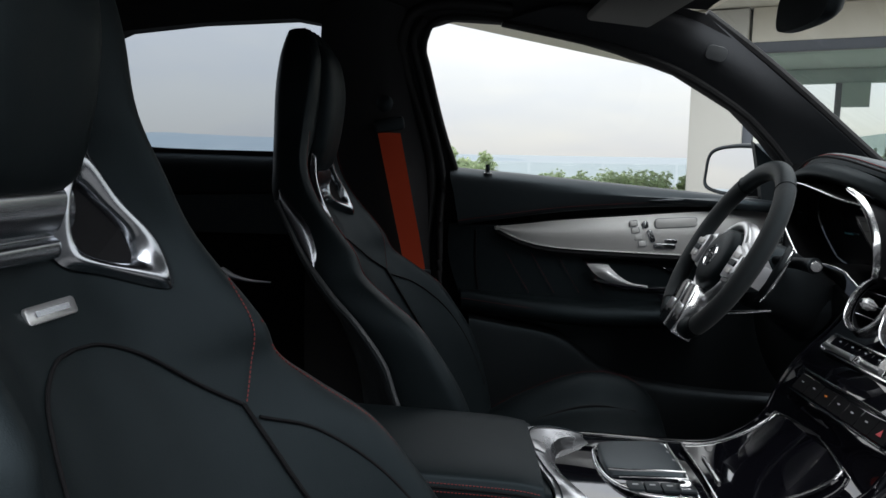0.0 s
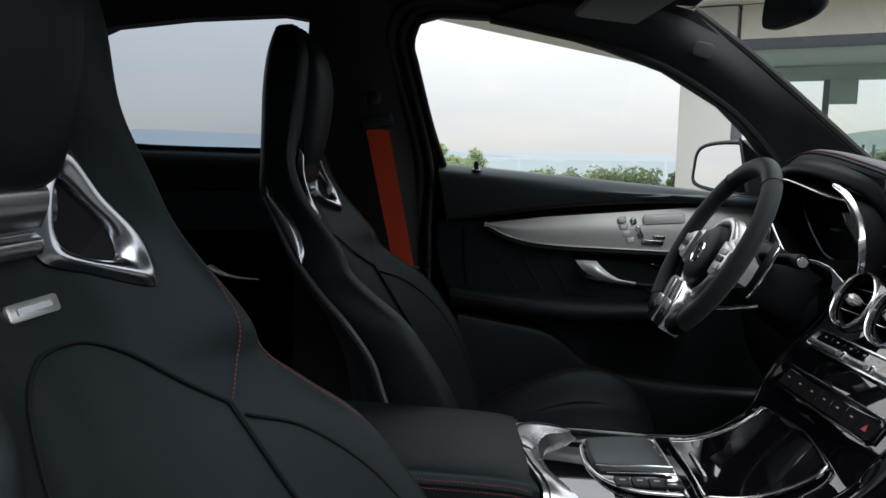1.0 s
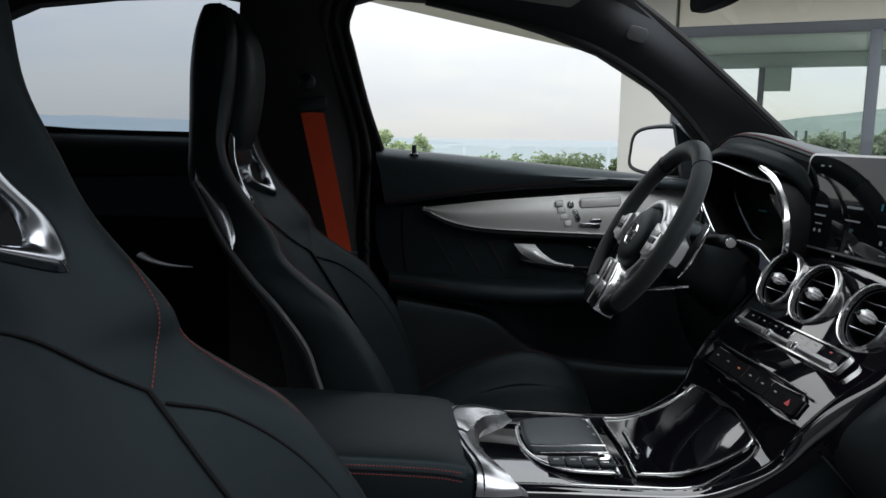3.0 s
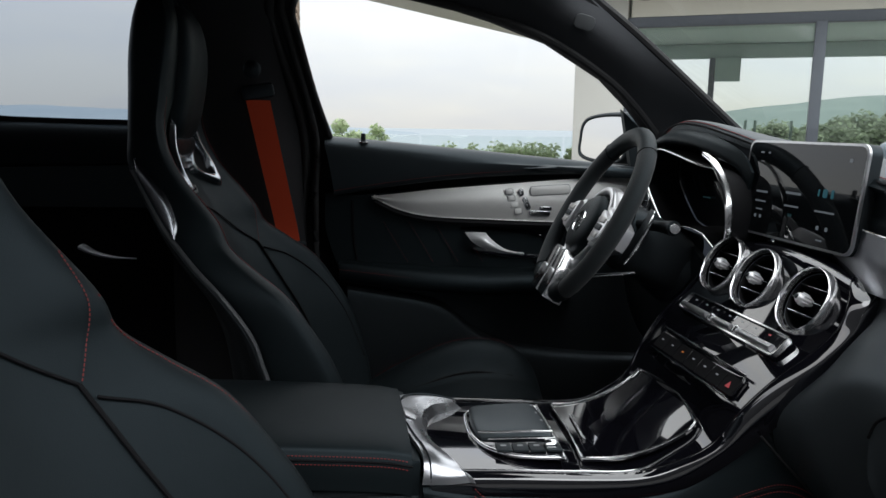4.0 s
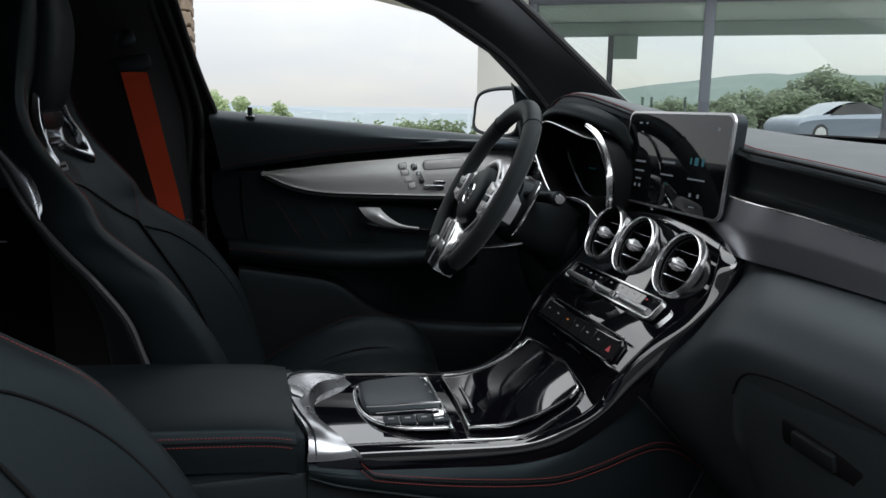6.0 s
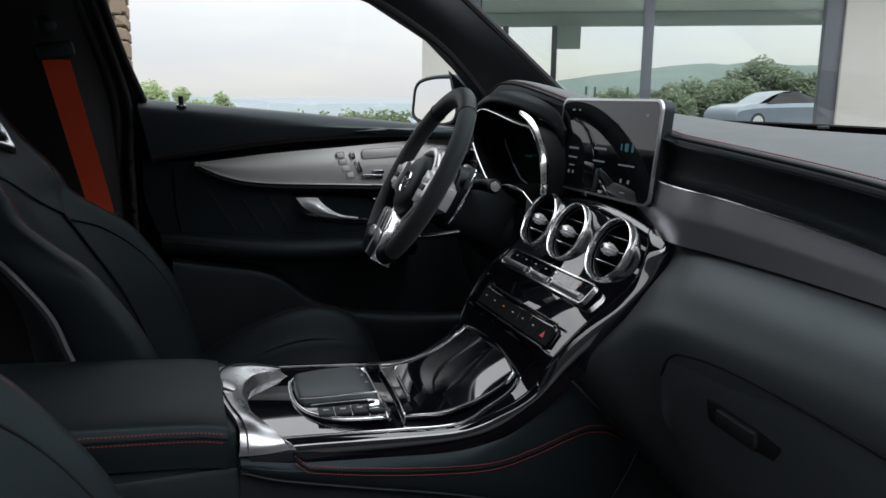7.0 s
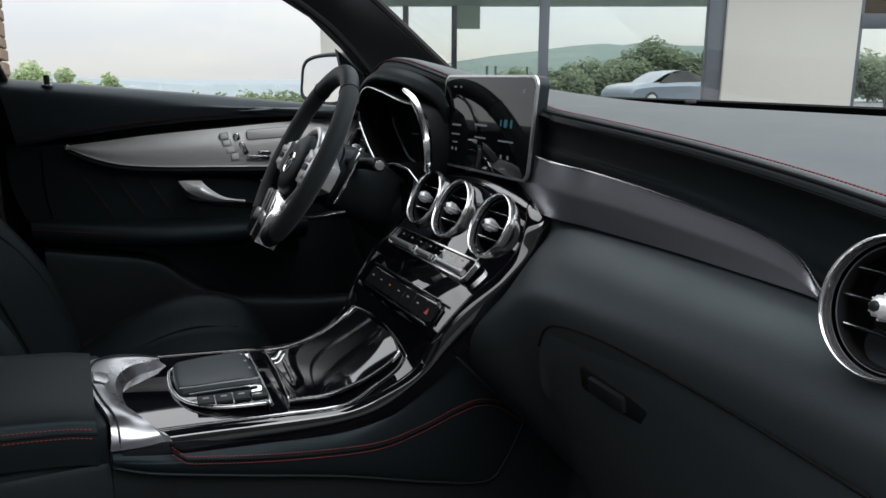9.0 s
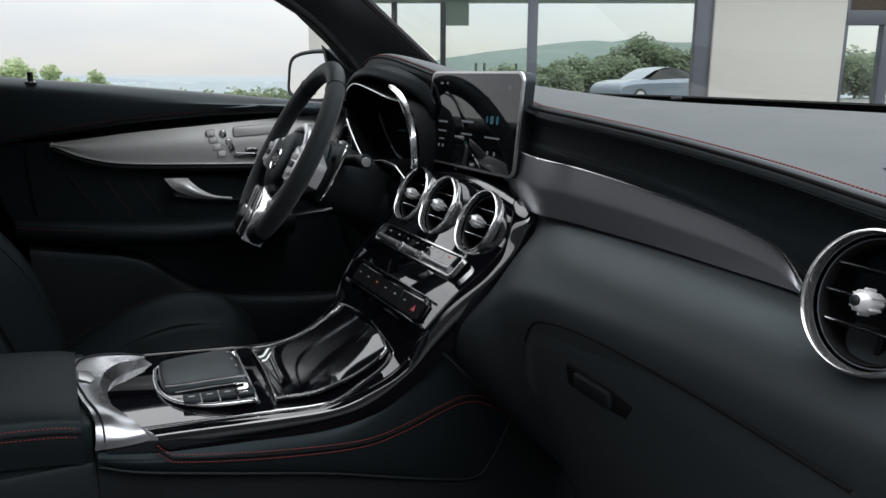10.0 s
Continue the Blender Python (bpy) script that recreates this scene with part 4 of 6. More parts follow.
def sport_seat(at, drop, turn):
    ob = thing("sport_seat", "black leather sport seat with red stitching and chrome shoulder openings", "car seat", at, "front seats")
    ob.rotation_euler = (0, 0, radians(turn))
    body, g = loft("backrest", [back_ring(*b) for b in BACK], M_LEATHER, ob, 88, 84)
    # hard shell behind the upholstery
    rings = []
    for z, xc, xe, xb, w in BACK[:-6]:
        dk = 0.008 + 0.09 * min(1, max(0, (1.06 - z) / 0.35))
        tp = 0.022 * min(1, max(0, (1.04 - z) / 0.2))
        rings.append([(xb - 0.006, w * 0.975, z), (xb - 0.008 - tp, w * 0.985, z), (xb - 0.75 * dk, w * 0.85, z), (min(xb - dk, xc - 0.04), 0.35 * w, z), (min(xb - dk - 0.003, xc - 0.05), 0, z), (min(xb - dk, xc - 0.04), -0.35 * w, z), (xb - 0.75 * dk, -w * 0.85, z), (xb - 0.008 - tp, -w * 0.985, z), (xb - 0.006, -w * 0.975, z), (min(xb - 0.025, xc - 0.03), 0, z)])
    loft("back_shell", rings, M_PLASTIC, ob, 60, 50, "hard black seat back shell")
    for s in (-1, 1):
        tube("shell_edge", [(b[3] - 0.004, s * (b[4] + 0.001), b[0]) for b in BACK[1:11]], 0.0042, M_PIPING, ob, 8, 60, up=(1, 0, 0))
        # stitched edges along the flanks
        if s > 0 or at[1] > 0:
            stitching([(b[2] - 0.004, s * b[4] * 0.90, b[0]) for b in BACK[1:13 if at[1] > 0 else 10]], ob, 0.0046, 0.0007)
        if at[1] > 0:
            stitching([(b[2] - 0.5 * (b[2] - b[3]), s * (b[4] - 0.0006), b[0]) for b in BACK[5:11]], ob, 0.0055, 0.0007)
        # shoulder panel seam dropping to its point, then the bolster's seams
        stitching(on_front([(s * 0.045, 1.30), (s * 0.062, 1.22), (s * 0.060, 1.165)], 0.003), ob)
        if s > 0 or at[1] > 0:
            stitching(on_front([(s * 0.160, 1.04), (s * 0.156, 0.995), (s * 0.145, 0.955), (s * 0.126, 0.925)], 0.004), ob)
        tube("seam", on_front([(0, 1.006), (s * 0.03, 1.003), (s * 0.065, 0.985), (s * 0.10, 0.950), (s * 0.126, 0.925)], 0.0012), 0.0017, M_DEEP, ob, 8, 40)
        tube("seam", on_front([(s * 0.126, 0.925), (s * 0.130, 0.86), (s * 0.140, 0.76), (s * 0.145, 0.62)], 0.0015), 0.0024, M_DEEP, ob, 8, 40)
        tube("seam", on_front([(s * 0.132, 0.912), (s * 0.17, 0.888), (s * 0.195, 0.835), (s * 0.205, 0.76), (s * 0.21, 0.66)], 0.0015), 0.0016, M_DEEP, ob, 8, 40)
    # head cushion, set between the flanks
    hc = []
    for z, w, x in ((1.122, 0.050, -0.262), (1.140, 0.066, -0.238), (1.20, 0.074, -0.222), (1.27, 0.074, -0.214), (1.325, 0.068, -0.222), (1.352, 0.054, -0.238)):
        hc.append([(x, 0, z), (x, w * 0.6, z), (x - 0.008, w * 0.92, z), (x - 0.03, w, z), (-0.275, w * 0.9, z), (-0.278, 0, z), (-0.275, -w * 0.9, z), (x - 0.03, -w, z), (x - 0.008, -w * 0.92, z), (x, -w * 0.6, z)])
    loft("head_cushion", hc, M_LEATHER, ob, 40, 30)
    # chrome-framed openings joined by a satin bar
    for s in (-1, 1):
        outer = [(0.050, 1.160), (0.082, 1.118), (0.106, 1.084), (0.110, 1.052), (0.104, 1.028), (0.092, 1.027), (0.058, 1.044), (0.024, 1.058), (0.018, 1.084), (0.022, 1.112), (0.034, 1.138)]
        hole = [(0.048, 1.128), (0.066, 1.108), (0.082, 1.088), (0.086, 1.072), (0.084, 1.056), (0.076, 1.054), (0.058, 1.060), (0.042, 1.072), (0.036, 1.086), (0.037, 1.104), (0.041, 1.120)]
        outer, hole = [[(0.032 + (a - 0.018) * 0.98, 1.095 + (c - 1.09) * (1.08 if c > 1.09 else 0.90)) for a, c in r_] for r_ in (outer, hole)]
        rows = [[(front_x(y, z) + d, s * y, z) for y, z in ring_] for ring_, d in ((outer, 0.001), ([((a + c) / 2, (b + e) / 2) for (a, b), (c, e) in zip(outer, hole)], 0.013), (hole, 0.009), ([(0.084 + (a - 0.084) * 0.9, 1.088 + (b - 1.088) * 0.9) for a, b in hole], -0.022))]
        a = np.array([spline(r, 66, True) for r in rows])
        gg = np.array([spline(a[:, j], 16) for j in range(66)]).transpose(1, 0, 2)
        put("opening_frame", gg.reshape(-1, 3), [(j * 66 + i, j * 66 + (i + 1) % 66, (j + 1) * 66 + (i + 1) % 66, (j + 1) * 66 + i) for j in range(15) for i in range(66)], M_BAR, ob, True, "polished chrome shoulder opening frame", 70)
        # Dark plate laid in as the hole's shade; the backrest is not cut.
        bm = bmesh.new()
        bm.faces.new([bm.verts.new((front_x(y, z) + 0.0015, s * y, z)) for y, z in hole])
        ex = bmesh.ops.extrude_face_region(bm, geom=list(bm.faces))
        for v in ex["geom"]:
            if isinstance(v, bmesh.types.BMVert):
                v.co.x -= 0.012
        part("opening_shade", bm, M_DEEP, ob, "", False)
        # chrome wrapping round the outer flank
        zb = [b[0] for b in BACK]
        back_at = lambda z: (float(np.interp(z, zb, [b[3] for b in BACK])), float(np.interp(z, zb, [b[4] for b in BACK])))
        rows = [[(back_at(z)[0] + dx * k, s * (back_at(z)[1] + o), z) for z, k in ((1.10, 0.1), (1.075, 0.7), (1.04, 1.0), (1.00, 0.75), (0.975, 0.1))] for dx, o in ((-0.004, 0.001), (0.006, 0.005), (0.020, 0.006), (0.030, 0.002))]
        sheet("side_chrome", rows, M_BAR, ob, 20, 10, 0.004, inner=(-0.2, s * 2.0, 1.05))
    sheet("cross_bar", [[(front_x(0, 1.085) + d, y, z) for y in (-0.056, -0.028, 0, 0.028, 0.056)] for z, d in ((1.132, 0.002), (1.130, 0.015), (1.114, 0.018), (1.098, 0.015), (1.092, 0.011), (1.086, 0.016), (1.074, 0.015), (1.070, 0.003))], M_BAR, ob, 16, 36, 0.004, "satin metal bar between the shoulder openings", inner=(1, 0, 1.1))
    plate("badge", rounded(0.060, 0.015, 0.004), facing((front_x(0, 1.036) + 0.001, 0, 1.036), (0.93, 0, 0.36)), 0.003, M_SATIN, ob, 0.001, "small satin metal badge")
    plate("badge_mark", rounded(0.040, 0.0050, 0.001), facing((front_x(0, 1.036) + 0.0042, 0, 1.0375), (0.93, 0, 0.36)), 0.0006, M_BAR, ob, 0)
    # seat cushion with raised side bolsters
    cr = []
    for x, zc, ze, w in ((-0.16, 0.52, 0.54, 0.20), (-0.06, 0.535, 0.555, 0.235), (0.05, 0.555, 0.585, 0.25), (0.15, 0.595, 0.640, 0.252), (0.27, 0.632, 0.688, 0.25), (0.37, 0.632, 0.684, 0.243), (0.43, 0.600, 0.640, 0.228), (0.46, 0.54, 0.555, 0.205)):
        zc, ze = zc - drop, ze - drop
        half = [(0.30, zc), (0.55, zc + 0.006), (0.75, ze - 0.006), (0.88, ze), (0.98, ze - 0.02), (1.0, zc - 0.08), (0.95, 0.44), (0.5, 0.43)]
        cr.append([(x, 0, zc)] + [(x, w * f, z) for f, z in half] + [(x, 0, 0.43)] + [(x, -w * f, z) for f, z in reversed(half)])
    loft("cushion", cr, M_LEATHER, ob, 64, 40)
    for s in (-1, 1):
        if s < 0 and at[1] < 0:
            continue
        stitching([(-0.06, s * 0.208, 0.5565 - drop), (0.05, s * 0.221, 0.588 - drop), (0.15, s * 0.223, 0.643 - drop), (0.27, s * 0.221, 0.691 - drop), (0.37, s * 0.215, 0.687 - drop), (0.43, s * 0.2, 0.643 - drop)], ob, 0.0046, 0.0004)
        tube("seam", [(-0.02, s * 0.135, 0.548 - drop), (0.10, s * 0.14, 0.580 - drop), (0.27, s * 0.14, 0.640 - drop), (0.38, s * 0.135, 0.636 - drop)], 0.003, M_DEEP, ob, 6, 20)
    block("seat_base", (0.46, 0.42, 0.10), (0.10, 0, 0.40), M_PLASTIC, ob, 0.03)
    for s in (-1, 1):
        block("rail", (0.56, 0.04, 0.03), (0.10, s * 0.19, 0.362), M_STEEL, ob, 0.006)
    return ob


BACK = leaning(0.016, 0.0, 0.045)
sport_seat((0.004, 0.366, 0), 0.0, -4)
BACK = leaning(0.030, 0.07, 0.0)
sport_seat((-0.100, -0.505, 0.0), 0.11, -9)

# ---- dashboard ----
da = thing("dashboard", "black leather dashboard with red stitching and a dark metal trim strip", "dashboard")
edge = [(0.735, 0.66, 1.085), (0.715, 0.56, 1.105), (0.70, 0.475, 1.150), (0.695, 0.40, 1.170), (0.695, 0.31, 1.168), (0.70, 0.21, 1.152), (0.715, 0.13, 1.134), (0.745, 0.0, 1.110), (0.722, -0.13, 1.098), (0.700, -0.20, 1.094), (0.692, -0.33, 1.085), (0.682, -0.475, 1.074), (0.668, -0.61, 1.061), (0.645, -0.72, 1.050), (0.63, -0.80, 1.044)]


def dash_row(dx, dz, far=None):
    return [(x + dx, y, z + dz) for x, y, z in edge]


back_edge = [(1.06 - 0.10 * (y / 0.8) ** 2, y, 1.094 + 0.03 * max(0, 0.35 - abs(y - 0.3))) for _, y, _ in edge]
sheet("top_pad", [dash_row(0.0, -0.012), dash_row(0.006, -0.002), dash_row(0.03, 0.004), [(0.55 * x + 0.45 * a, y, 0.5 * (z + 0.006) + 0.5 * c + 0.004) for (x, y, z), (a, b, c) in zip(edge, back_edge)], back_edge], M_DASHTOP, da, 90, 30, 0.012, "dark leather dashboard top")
stitching([(x + 0.008, y, z + 0.0025) for x, y, z in edge[1:]], da, 0.0046, 0.0008)
tube("pad_seam", dash_row(-0.001, -0.002), 0.0022, M_DEEP, da, 8, 120)
block("dash_clip", (0.035, 0.003, 0.004), pose(0.96, -0.17, 1.1045, 0, 0, 20), M_PLASTIC, da, 0.001)
# speaker grille in the far corner of the top
plate("grille", rounded(0.12, 0.05, 0.012), pose(0.72, -0.71, 1.064, 0, 2, 60), 0.003, M_PLASTIC, da, 0.001)
ytrim = [0.0, -0.194, -0.30, -0.392, -0.47, -0.556, -0.612, -0.645]
ztop = [1.034, 1.029, 1.025, 1.019, 1.012, 1.003, 0.990, 0.965]
zbot = [0.955, 0.957, 0.959, 0.960, 0.961, 0.961, 0.961, 0.961]
xt = [0.745, 0.692, 0.688, 0.685, 0.681, 0.676, 0.672, 0.668]
up_y = [0.05, -0.19, -0.33, -0.475, -0.61, -0.72, -0.80]
eu = [np.interp(y, [p[1] for p in edge[::-1]], [p[2] for p in edge[::-1]]) for y in up_y]
ex_ = [np.interp(y, [p[1] for p in edge[::-1]], [p[0] for p in edge[::-1]]) for y in up_y]
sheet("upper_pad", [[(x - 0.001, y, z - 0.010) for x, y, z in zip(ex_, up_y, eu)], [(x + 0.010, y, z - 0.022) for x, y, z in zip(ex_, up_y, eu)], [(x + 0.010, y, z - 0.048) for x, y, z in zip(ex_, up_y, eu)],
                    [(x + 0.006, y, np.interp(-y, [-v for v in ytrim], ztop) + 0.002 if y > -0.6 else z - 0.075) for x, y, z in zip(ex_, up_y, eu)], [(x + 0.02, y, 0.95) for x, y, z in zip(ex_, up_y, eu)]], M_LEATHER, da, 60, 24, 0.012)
sheet("trim_strip", [[(x + 0.002, y, z) for x, y, z in zip(xt, ytrim, ztop)], [(x - 0.004, y, 0.5 * z + 0.5 * b) for x, y, z, b in zip(xt, ytrim, ztop, zbot)], [(x - 0.004, y, b) for x, y, b in zip(xt, ytrim, zbot)]], M_DARKTRIM, da, 60, 20, 0.006, "dark brushed metal dashboard trim strip", soft_v=False)
tube("trim_edge", [(x, y, z + 0.0015) for x, y, z in zip(xt, ytrim, ztop)], 0.0016, M_CHROME, da, 8, 80)
# lower dash, bulging towards the seat above the glove box
lowers = []
lowers.append([(0.704, -0.192, 0.958), (0.692, -0.196, 0.918), (0.648, -0.193, 0.864), (0.590, -0.176, 0.796), (0.612, -0.152, 0.725), (0.69, -0.148, 0.640), (0.80, -0.148, 0.52)])
for y, prof in ((-0.225, [(0.700, 0.957), (0.684, 0.937), (0.636, 0.885), (0.598, 0.820), (0.612, 0.745), (0.685, 0.64), (0.79, 0.52)]),
                (-0.30, [(0.695, 0.958), (0.670, 0.945), (0.625, 0.905), (0.603, 0.858), (0.625, 0.765), (0.68, 0.64), (0.77, 0.52)]),
                (-0.45, [(0.688, 0.960), (0.660, 0.950), (0.618, 0.915), (0.600, 0.872), (0.625, 0.780), (0.67, 0.64), (0.75, 0.52)]),
                (-0.62, [(0.678, 0.960), (0.645, 0.950), (0.608, 0.920), (0.594, 0.880), (0.618, 0.785), (0.66, 0.64), (0.74, 0.52)]),
                (-0.80, [(0.665, 0.958), (0.630, 0.945), (0.598, 0.915), (0.588, 0.88), (0.612, 0.785), (0.65, 0.64), (0.73, 0.52)])):
    lowers.append([(x, y, z) for x, z in prof])
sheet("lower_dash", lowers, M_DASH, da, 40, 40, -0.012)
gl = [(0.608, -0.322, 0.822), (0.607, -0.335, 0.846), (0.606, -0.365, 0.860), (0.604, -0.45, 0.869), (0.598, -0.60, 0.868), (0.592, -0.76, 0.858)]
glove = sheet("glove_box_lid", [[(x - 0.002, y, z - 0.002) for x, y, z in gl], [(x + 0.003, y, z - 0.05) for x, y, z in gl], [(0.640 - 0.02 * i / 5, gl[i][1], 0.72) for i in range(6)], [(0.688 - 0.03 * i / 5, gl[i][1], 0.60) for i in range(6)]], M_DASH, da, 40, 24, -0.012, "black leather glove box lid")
tube("lid_gap", [(x - 0.003, y, z + 0.001) for x, y, z in gl], 0.0017, M_DEEP, da, 8, 60)
hd = block("handle_recess", (0.012, 0.118, 0.030), pose(0.612, -0.463, 0.812, 2, -12, 0), M_DEEP, glove, 0.005)
block("handle", (0.014, 0.060, 0.020), pose(0.6075, -0.455, 0.813, 2, -12, 0), M_PLASTIC, glove, 0.004, "black glove box handle")
# driver's side of the dash: binnacle with its dark dials
hood_y = [0.51, 0.47, 0.40, 0.31, 0.22, 0.15, 0.115]
hood_k = [1, 1, 1, 0.9, 0.6, 0.2, 0]
hood_z = [1.095, 1.138, 1.158, 1.156, 1.142, 1.122, 1.09]
sheet("binnacle_hood", [[(0.694, y, z) for y, z in zip(hood_y, hood_z)], [(0.694 - 0.020 * k, y * 0.99 + 0.003, z - 0.010) for y, z, k in zip(hood_y, hood_z, hood_k)], [(0.694 - 0.026 * k, y * 0.97 + 0.009, z - 0.024) for y, z, k in zip(hood_y, hood_z, hood_k)], [(0.70, y * 0.95 + 0.015, z - 0.034) for y, z in zip(hood_y, hood_z)], [(0.76, y * 0.93 + 0.02, z - 0.045) for y, z in zip(hood_y, hood_z)]], M_LEATHER, da, 50, 24, 0.005)
tube("hood_seam", [(0.699, y * 0.955 + 0.012, z - 0.013) for y, z in zip(hood_y[:5], hood_z[:5])], 0.0014, M_RUBBER, da, 6, 40)
clo = [(0.462, 1.085), (0.452, 1.102), (0.43, 1.114), (0.399, 1.119), (0.341, 1.113), (0.235, 1.097), (0.176, 1.092), (0.13, 1.075), (0.106, 1.03), (0.112, 0.975), (0.155, 0.957), (0.188, 0.971), (0.212, 0.979), (0.27, 0.981), (0.33, 0.972), (0.374, 0.982), (0.42, 1.015), (0.455, 1.048)]
bm0 = bmesh.new()
bm0.faces.new([bm0.verts.new((0.735, y, z)) for y, z in clo])
part("dial_glass", bm0, M_SCREEN, da, "dark instrument display", False)
cl = spline([(0.662, y, z) for y, z in clo], 56, True)
c2 = spline([(0.73, 0.285 + (y - 0.285) * 0.97, 1.03 + (z - 1.03) * 0.97) for y, z in clo], 56, True)
put("binnacle_tunnel", np.vstack([cl, c2]), [(i, (i + 1) % 56, 56 + (i + 1) % 56, 56 + i) for i in range(56)], M_DEEP, da)
tube("binnacle_rim", [(0.660, y, z) for y, z in clo[:7]], 0.0016, M_CHROME, da, 8, 60)
tube("binnacle_rim", [(0.660, y, z) for y, z in clo[10:]], 0.0018, M_CHROME, da, 8, 60)
for y, z, w in ((0.20, 1.02, 0.02), (0.205, 1.035, 0.012), (0.18, 0.99, 0.03), (0.33, 1.03, 0.03)):
    block("dial_mark", (0.001, w, 0.0025), (0.7295, y, z), M_UITEAL, da, 0)
# chrome blade at the inner side of the binnacle
BL = [(0.652, 0.196, 1.117), (0.649, 0.158, 1.100), (0.647, 0.122, 1.070), (0.646, 0.101, 1.038), (0.646, 0.092, 1.002), (0.648, 0.0935, 0.985)]
sheet("chrome_blade", [BL, [(x - 0.006, y - 0.0045 * f, z + 0.003 * f) for (x, y, z), f in zip(BL, (0.05, 0.6, 1.0, 1.1, 0.8, 0.2))], [(x + 0.004, y - 0.0095 * f, z + 0.005 * f) for (x, y, z), f in zip(BL, (0.2, 0.9, 1.1, 0.9, 0.5, 0.15))]], M_CHROME, da, 40, 10, 0.003, "curved chrome blade beside the dials")
sheet("driver_lower_dash", [[(0.735, 0.66, 1.08), (0.71, 0.55, 1.08), (0.70, 0.46, 1.07), (0.70, 0.46, 1.02)], [(0.72, 0.68, 0.98), (0.70, 0.55, 0.97), (0.69, 0.42, 0.97), (0.68, 0.33, 0.965)], [(0.70, 0.68, 0.88), (0.68, 0.55, 0.88), (0.67, 0.35, 0.88), (0.66, 0.15, 0.90)], [(0.74, 0.68, 0.70), (0.72, 0.5, 0.70), (0.71, 0.3, 0.70), (0.70, 0.15, 0.70)], [(0.85, 0.68, 0.55), (0.85, 0.5, 0.55), (0.85, 0.3, 0.55), (0.85, 0.15, 0.55)]], M_PLASTIC, da, 24, 24, -0.01)


# ---- round air vents ----
def air_vent(at, radius, normal, label):
    ob = thing("air_vent", label, "air vent", at, "round dashboard vents")
    m = facing((0, 0, 0), normal)
    r = radius
    turned("ring", [(r * 0.915, -0.006), (r * 0.920, 0.000), (r * 0.930, 0.0034), (r * 0.952, 0.0048), (r * 0.978, 0.0038), (r * 0.995, 0.0), (r, -0.004), (r * 0.99, -0.008)], m, M_RING, ob, 72, "polished chrome vent ring")
    turned("inner_ring", [(r * 0.80, -0.016), (r * 0.815, -0.009), (r * 0.84, -0.008), (r * 0.86, -0.010), (r * 0.93, -0.012)], m, M_DEEP, ob, 64)
    turned("inner_trim", [(r * 0.855, -0.0105), (r * 0.865, -0.0085), (r * 0.88, -0.0085), (r * 0.89, -0.0105)], m, M_STEEL, ob, 64, "thin dark metal inner ring")
    turned("socket", [(r * 0.985, -0.007), (r * 0.995, -0.010), (r * 1.0, -0.04)], m, M_GLOSS, ob, 48, "black collar")
    turned("barrel", [(r * 0.86, -0.009), (r * 0.80, -0.045), (0.0, -0.05)], m, M_DEEP, ob, 48)
    for k in (-1, 0, 1):
        h = k * r * 0.40
        half = math.sqrt(max(0.0, (r * 0.81) ** 2 - h * h))
        blade = block("slat", (2 * half, 0.0022, 0.016), m @ pose(0, h, -0.016, -10, 0, 0), M_DEEP, ob, 0.0008)
        block("slat_edge", (1.86 * half, 0.0011, 0.0012), m @ pose(0, h + 0.0012, -0.0076, -10, 0, 0), M_BAR, blade, 0.0004)
    block("spine", (0.005, r * 1.45, 0.010), m @ pose(0, 0, -0.030), M_DEEP, ob, 0.001)
    k = turned("knob", [(0.0, 0.0125), (r * 0.085, 0.0125), (r * 0.10, 0.0115), (r * 0.165, 0.007), (r * 0.175, 0.001), (r * 0.165, -0.006), (r * 0.10, -0.014), (0, -0.014)], m, M_KNOB, ob, 6, "satin metal vent knob")
    turned("knob_tip", [(0.0, 0.0145), (r * 0.05, 0.0145), (r * 0.075, 0.0130), (r * 0.080, 0.0115), (0, 0.0115)], m, M_PLASTIC, k, 20)
    for q in range(6):
        block("knob_rib", (r * 0.03, r * 0.05, 0.012), m @ pose(0, 0, 0, 0, 0, q * 60) @ pose(0, r * 0.165, 0), M_KNOB, k, 0.0008)
    return ob


for y, z in ((0.113, 0.944), (0.012, 0.940), (-0.114, 0.935)):
    air_vent((0.652, y, z - 0.0035), 0.0492, (-0.89, 0, 0.445), "round chrome-ringed vent in the centre of the dashboard")
air_vent((0.614, -0.737, 0.985), 0.0523, (-0.95, 0.06, 0.22), "round chrome-ringed vent at the passenger end of the dashboard")
air_vent((0.69, 0.565, 0.985), 0.046, (-0.93, -0.1, 0.30), "round chrome-ringed vent at the driver end of the dashboard")

# ---- centre screen ----
sc = thing("touch_screen", "free-standing dark touch screen with a bright metal edge", "screen")
SM = facing((0.700, 0.0, 1.068), (-0.985, 0, 0.10))
plate("housing", rounded(0.290, 0.150, 0.016), SM @ pose(0, 0, -0.019), 0.017, M_PLASTIC, sc, 0.004)
out_ = rounded(0.290, 0.150, 0.016, 8)
inn_ = rounded(0.283, 0.143, 0.0135, 8)
put("metal_edge", [SM @ Vector((a, b, z)) for ring_, z in ((out_, -0.003), (out_, 0.0008), (inn_, 0.0012), (inn_, -0.003)) for a, b in ring_], [(j * len(out_) + i, j * len(out_) + (i + 1) % len(out_), (j + 1) * len(out_) + (i + 1) % len(out_), (j + 1) * len(out_) + i) for j in range(3) for i in range(len(out_))], M_SATIN, sc, True, "bright satin metal screen edge")
plate("glass", rounded(0.2835, 0.1435, 0.0135), SM @ pose(0, 0, -0.002), 0.0025, M_SCREEN, sc, 0)
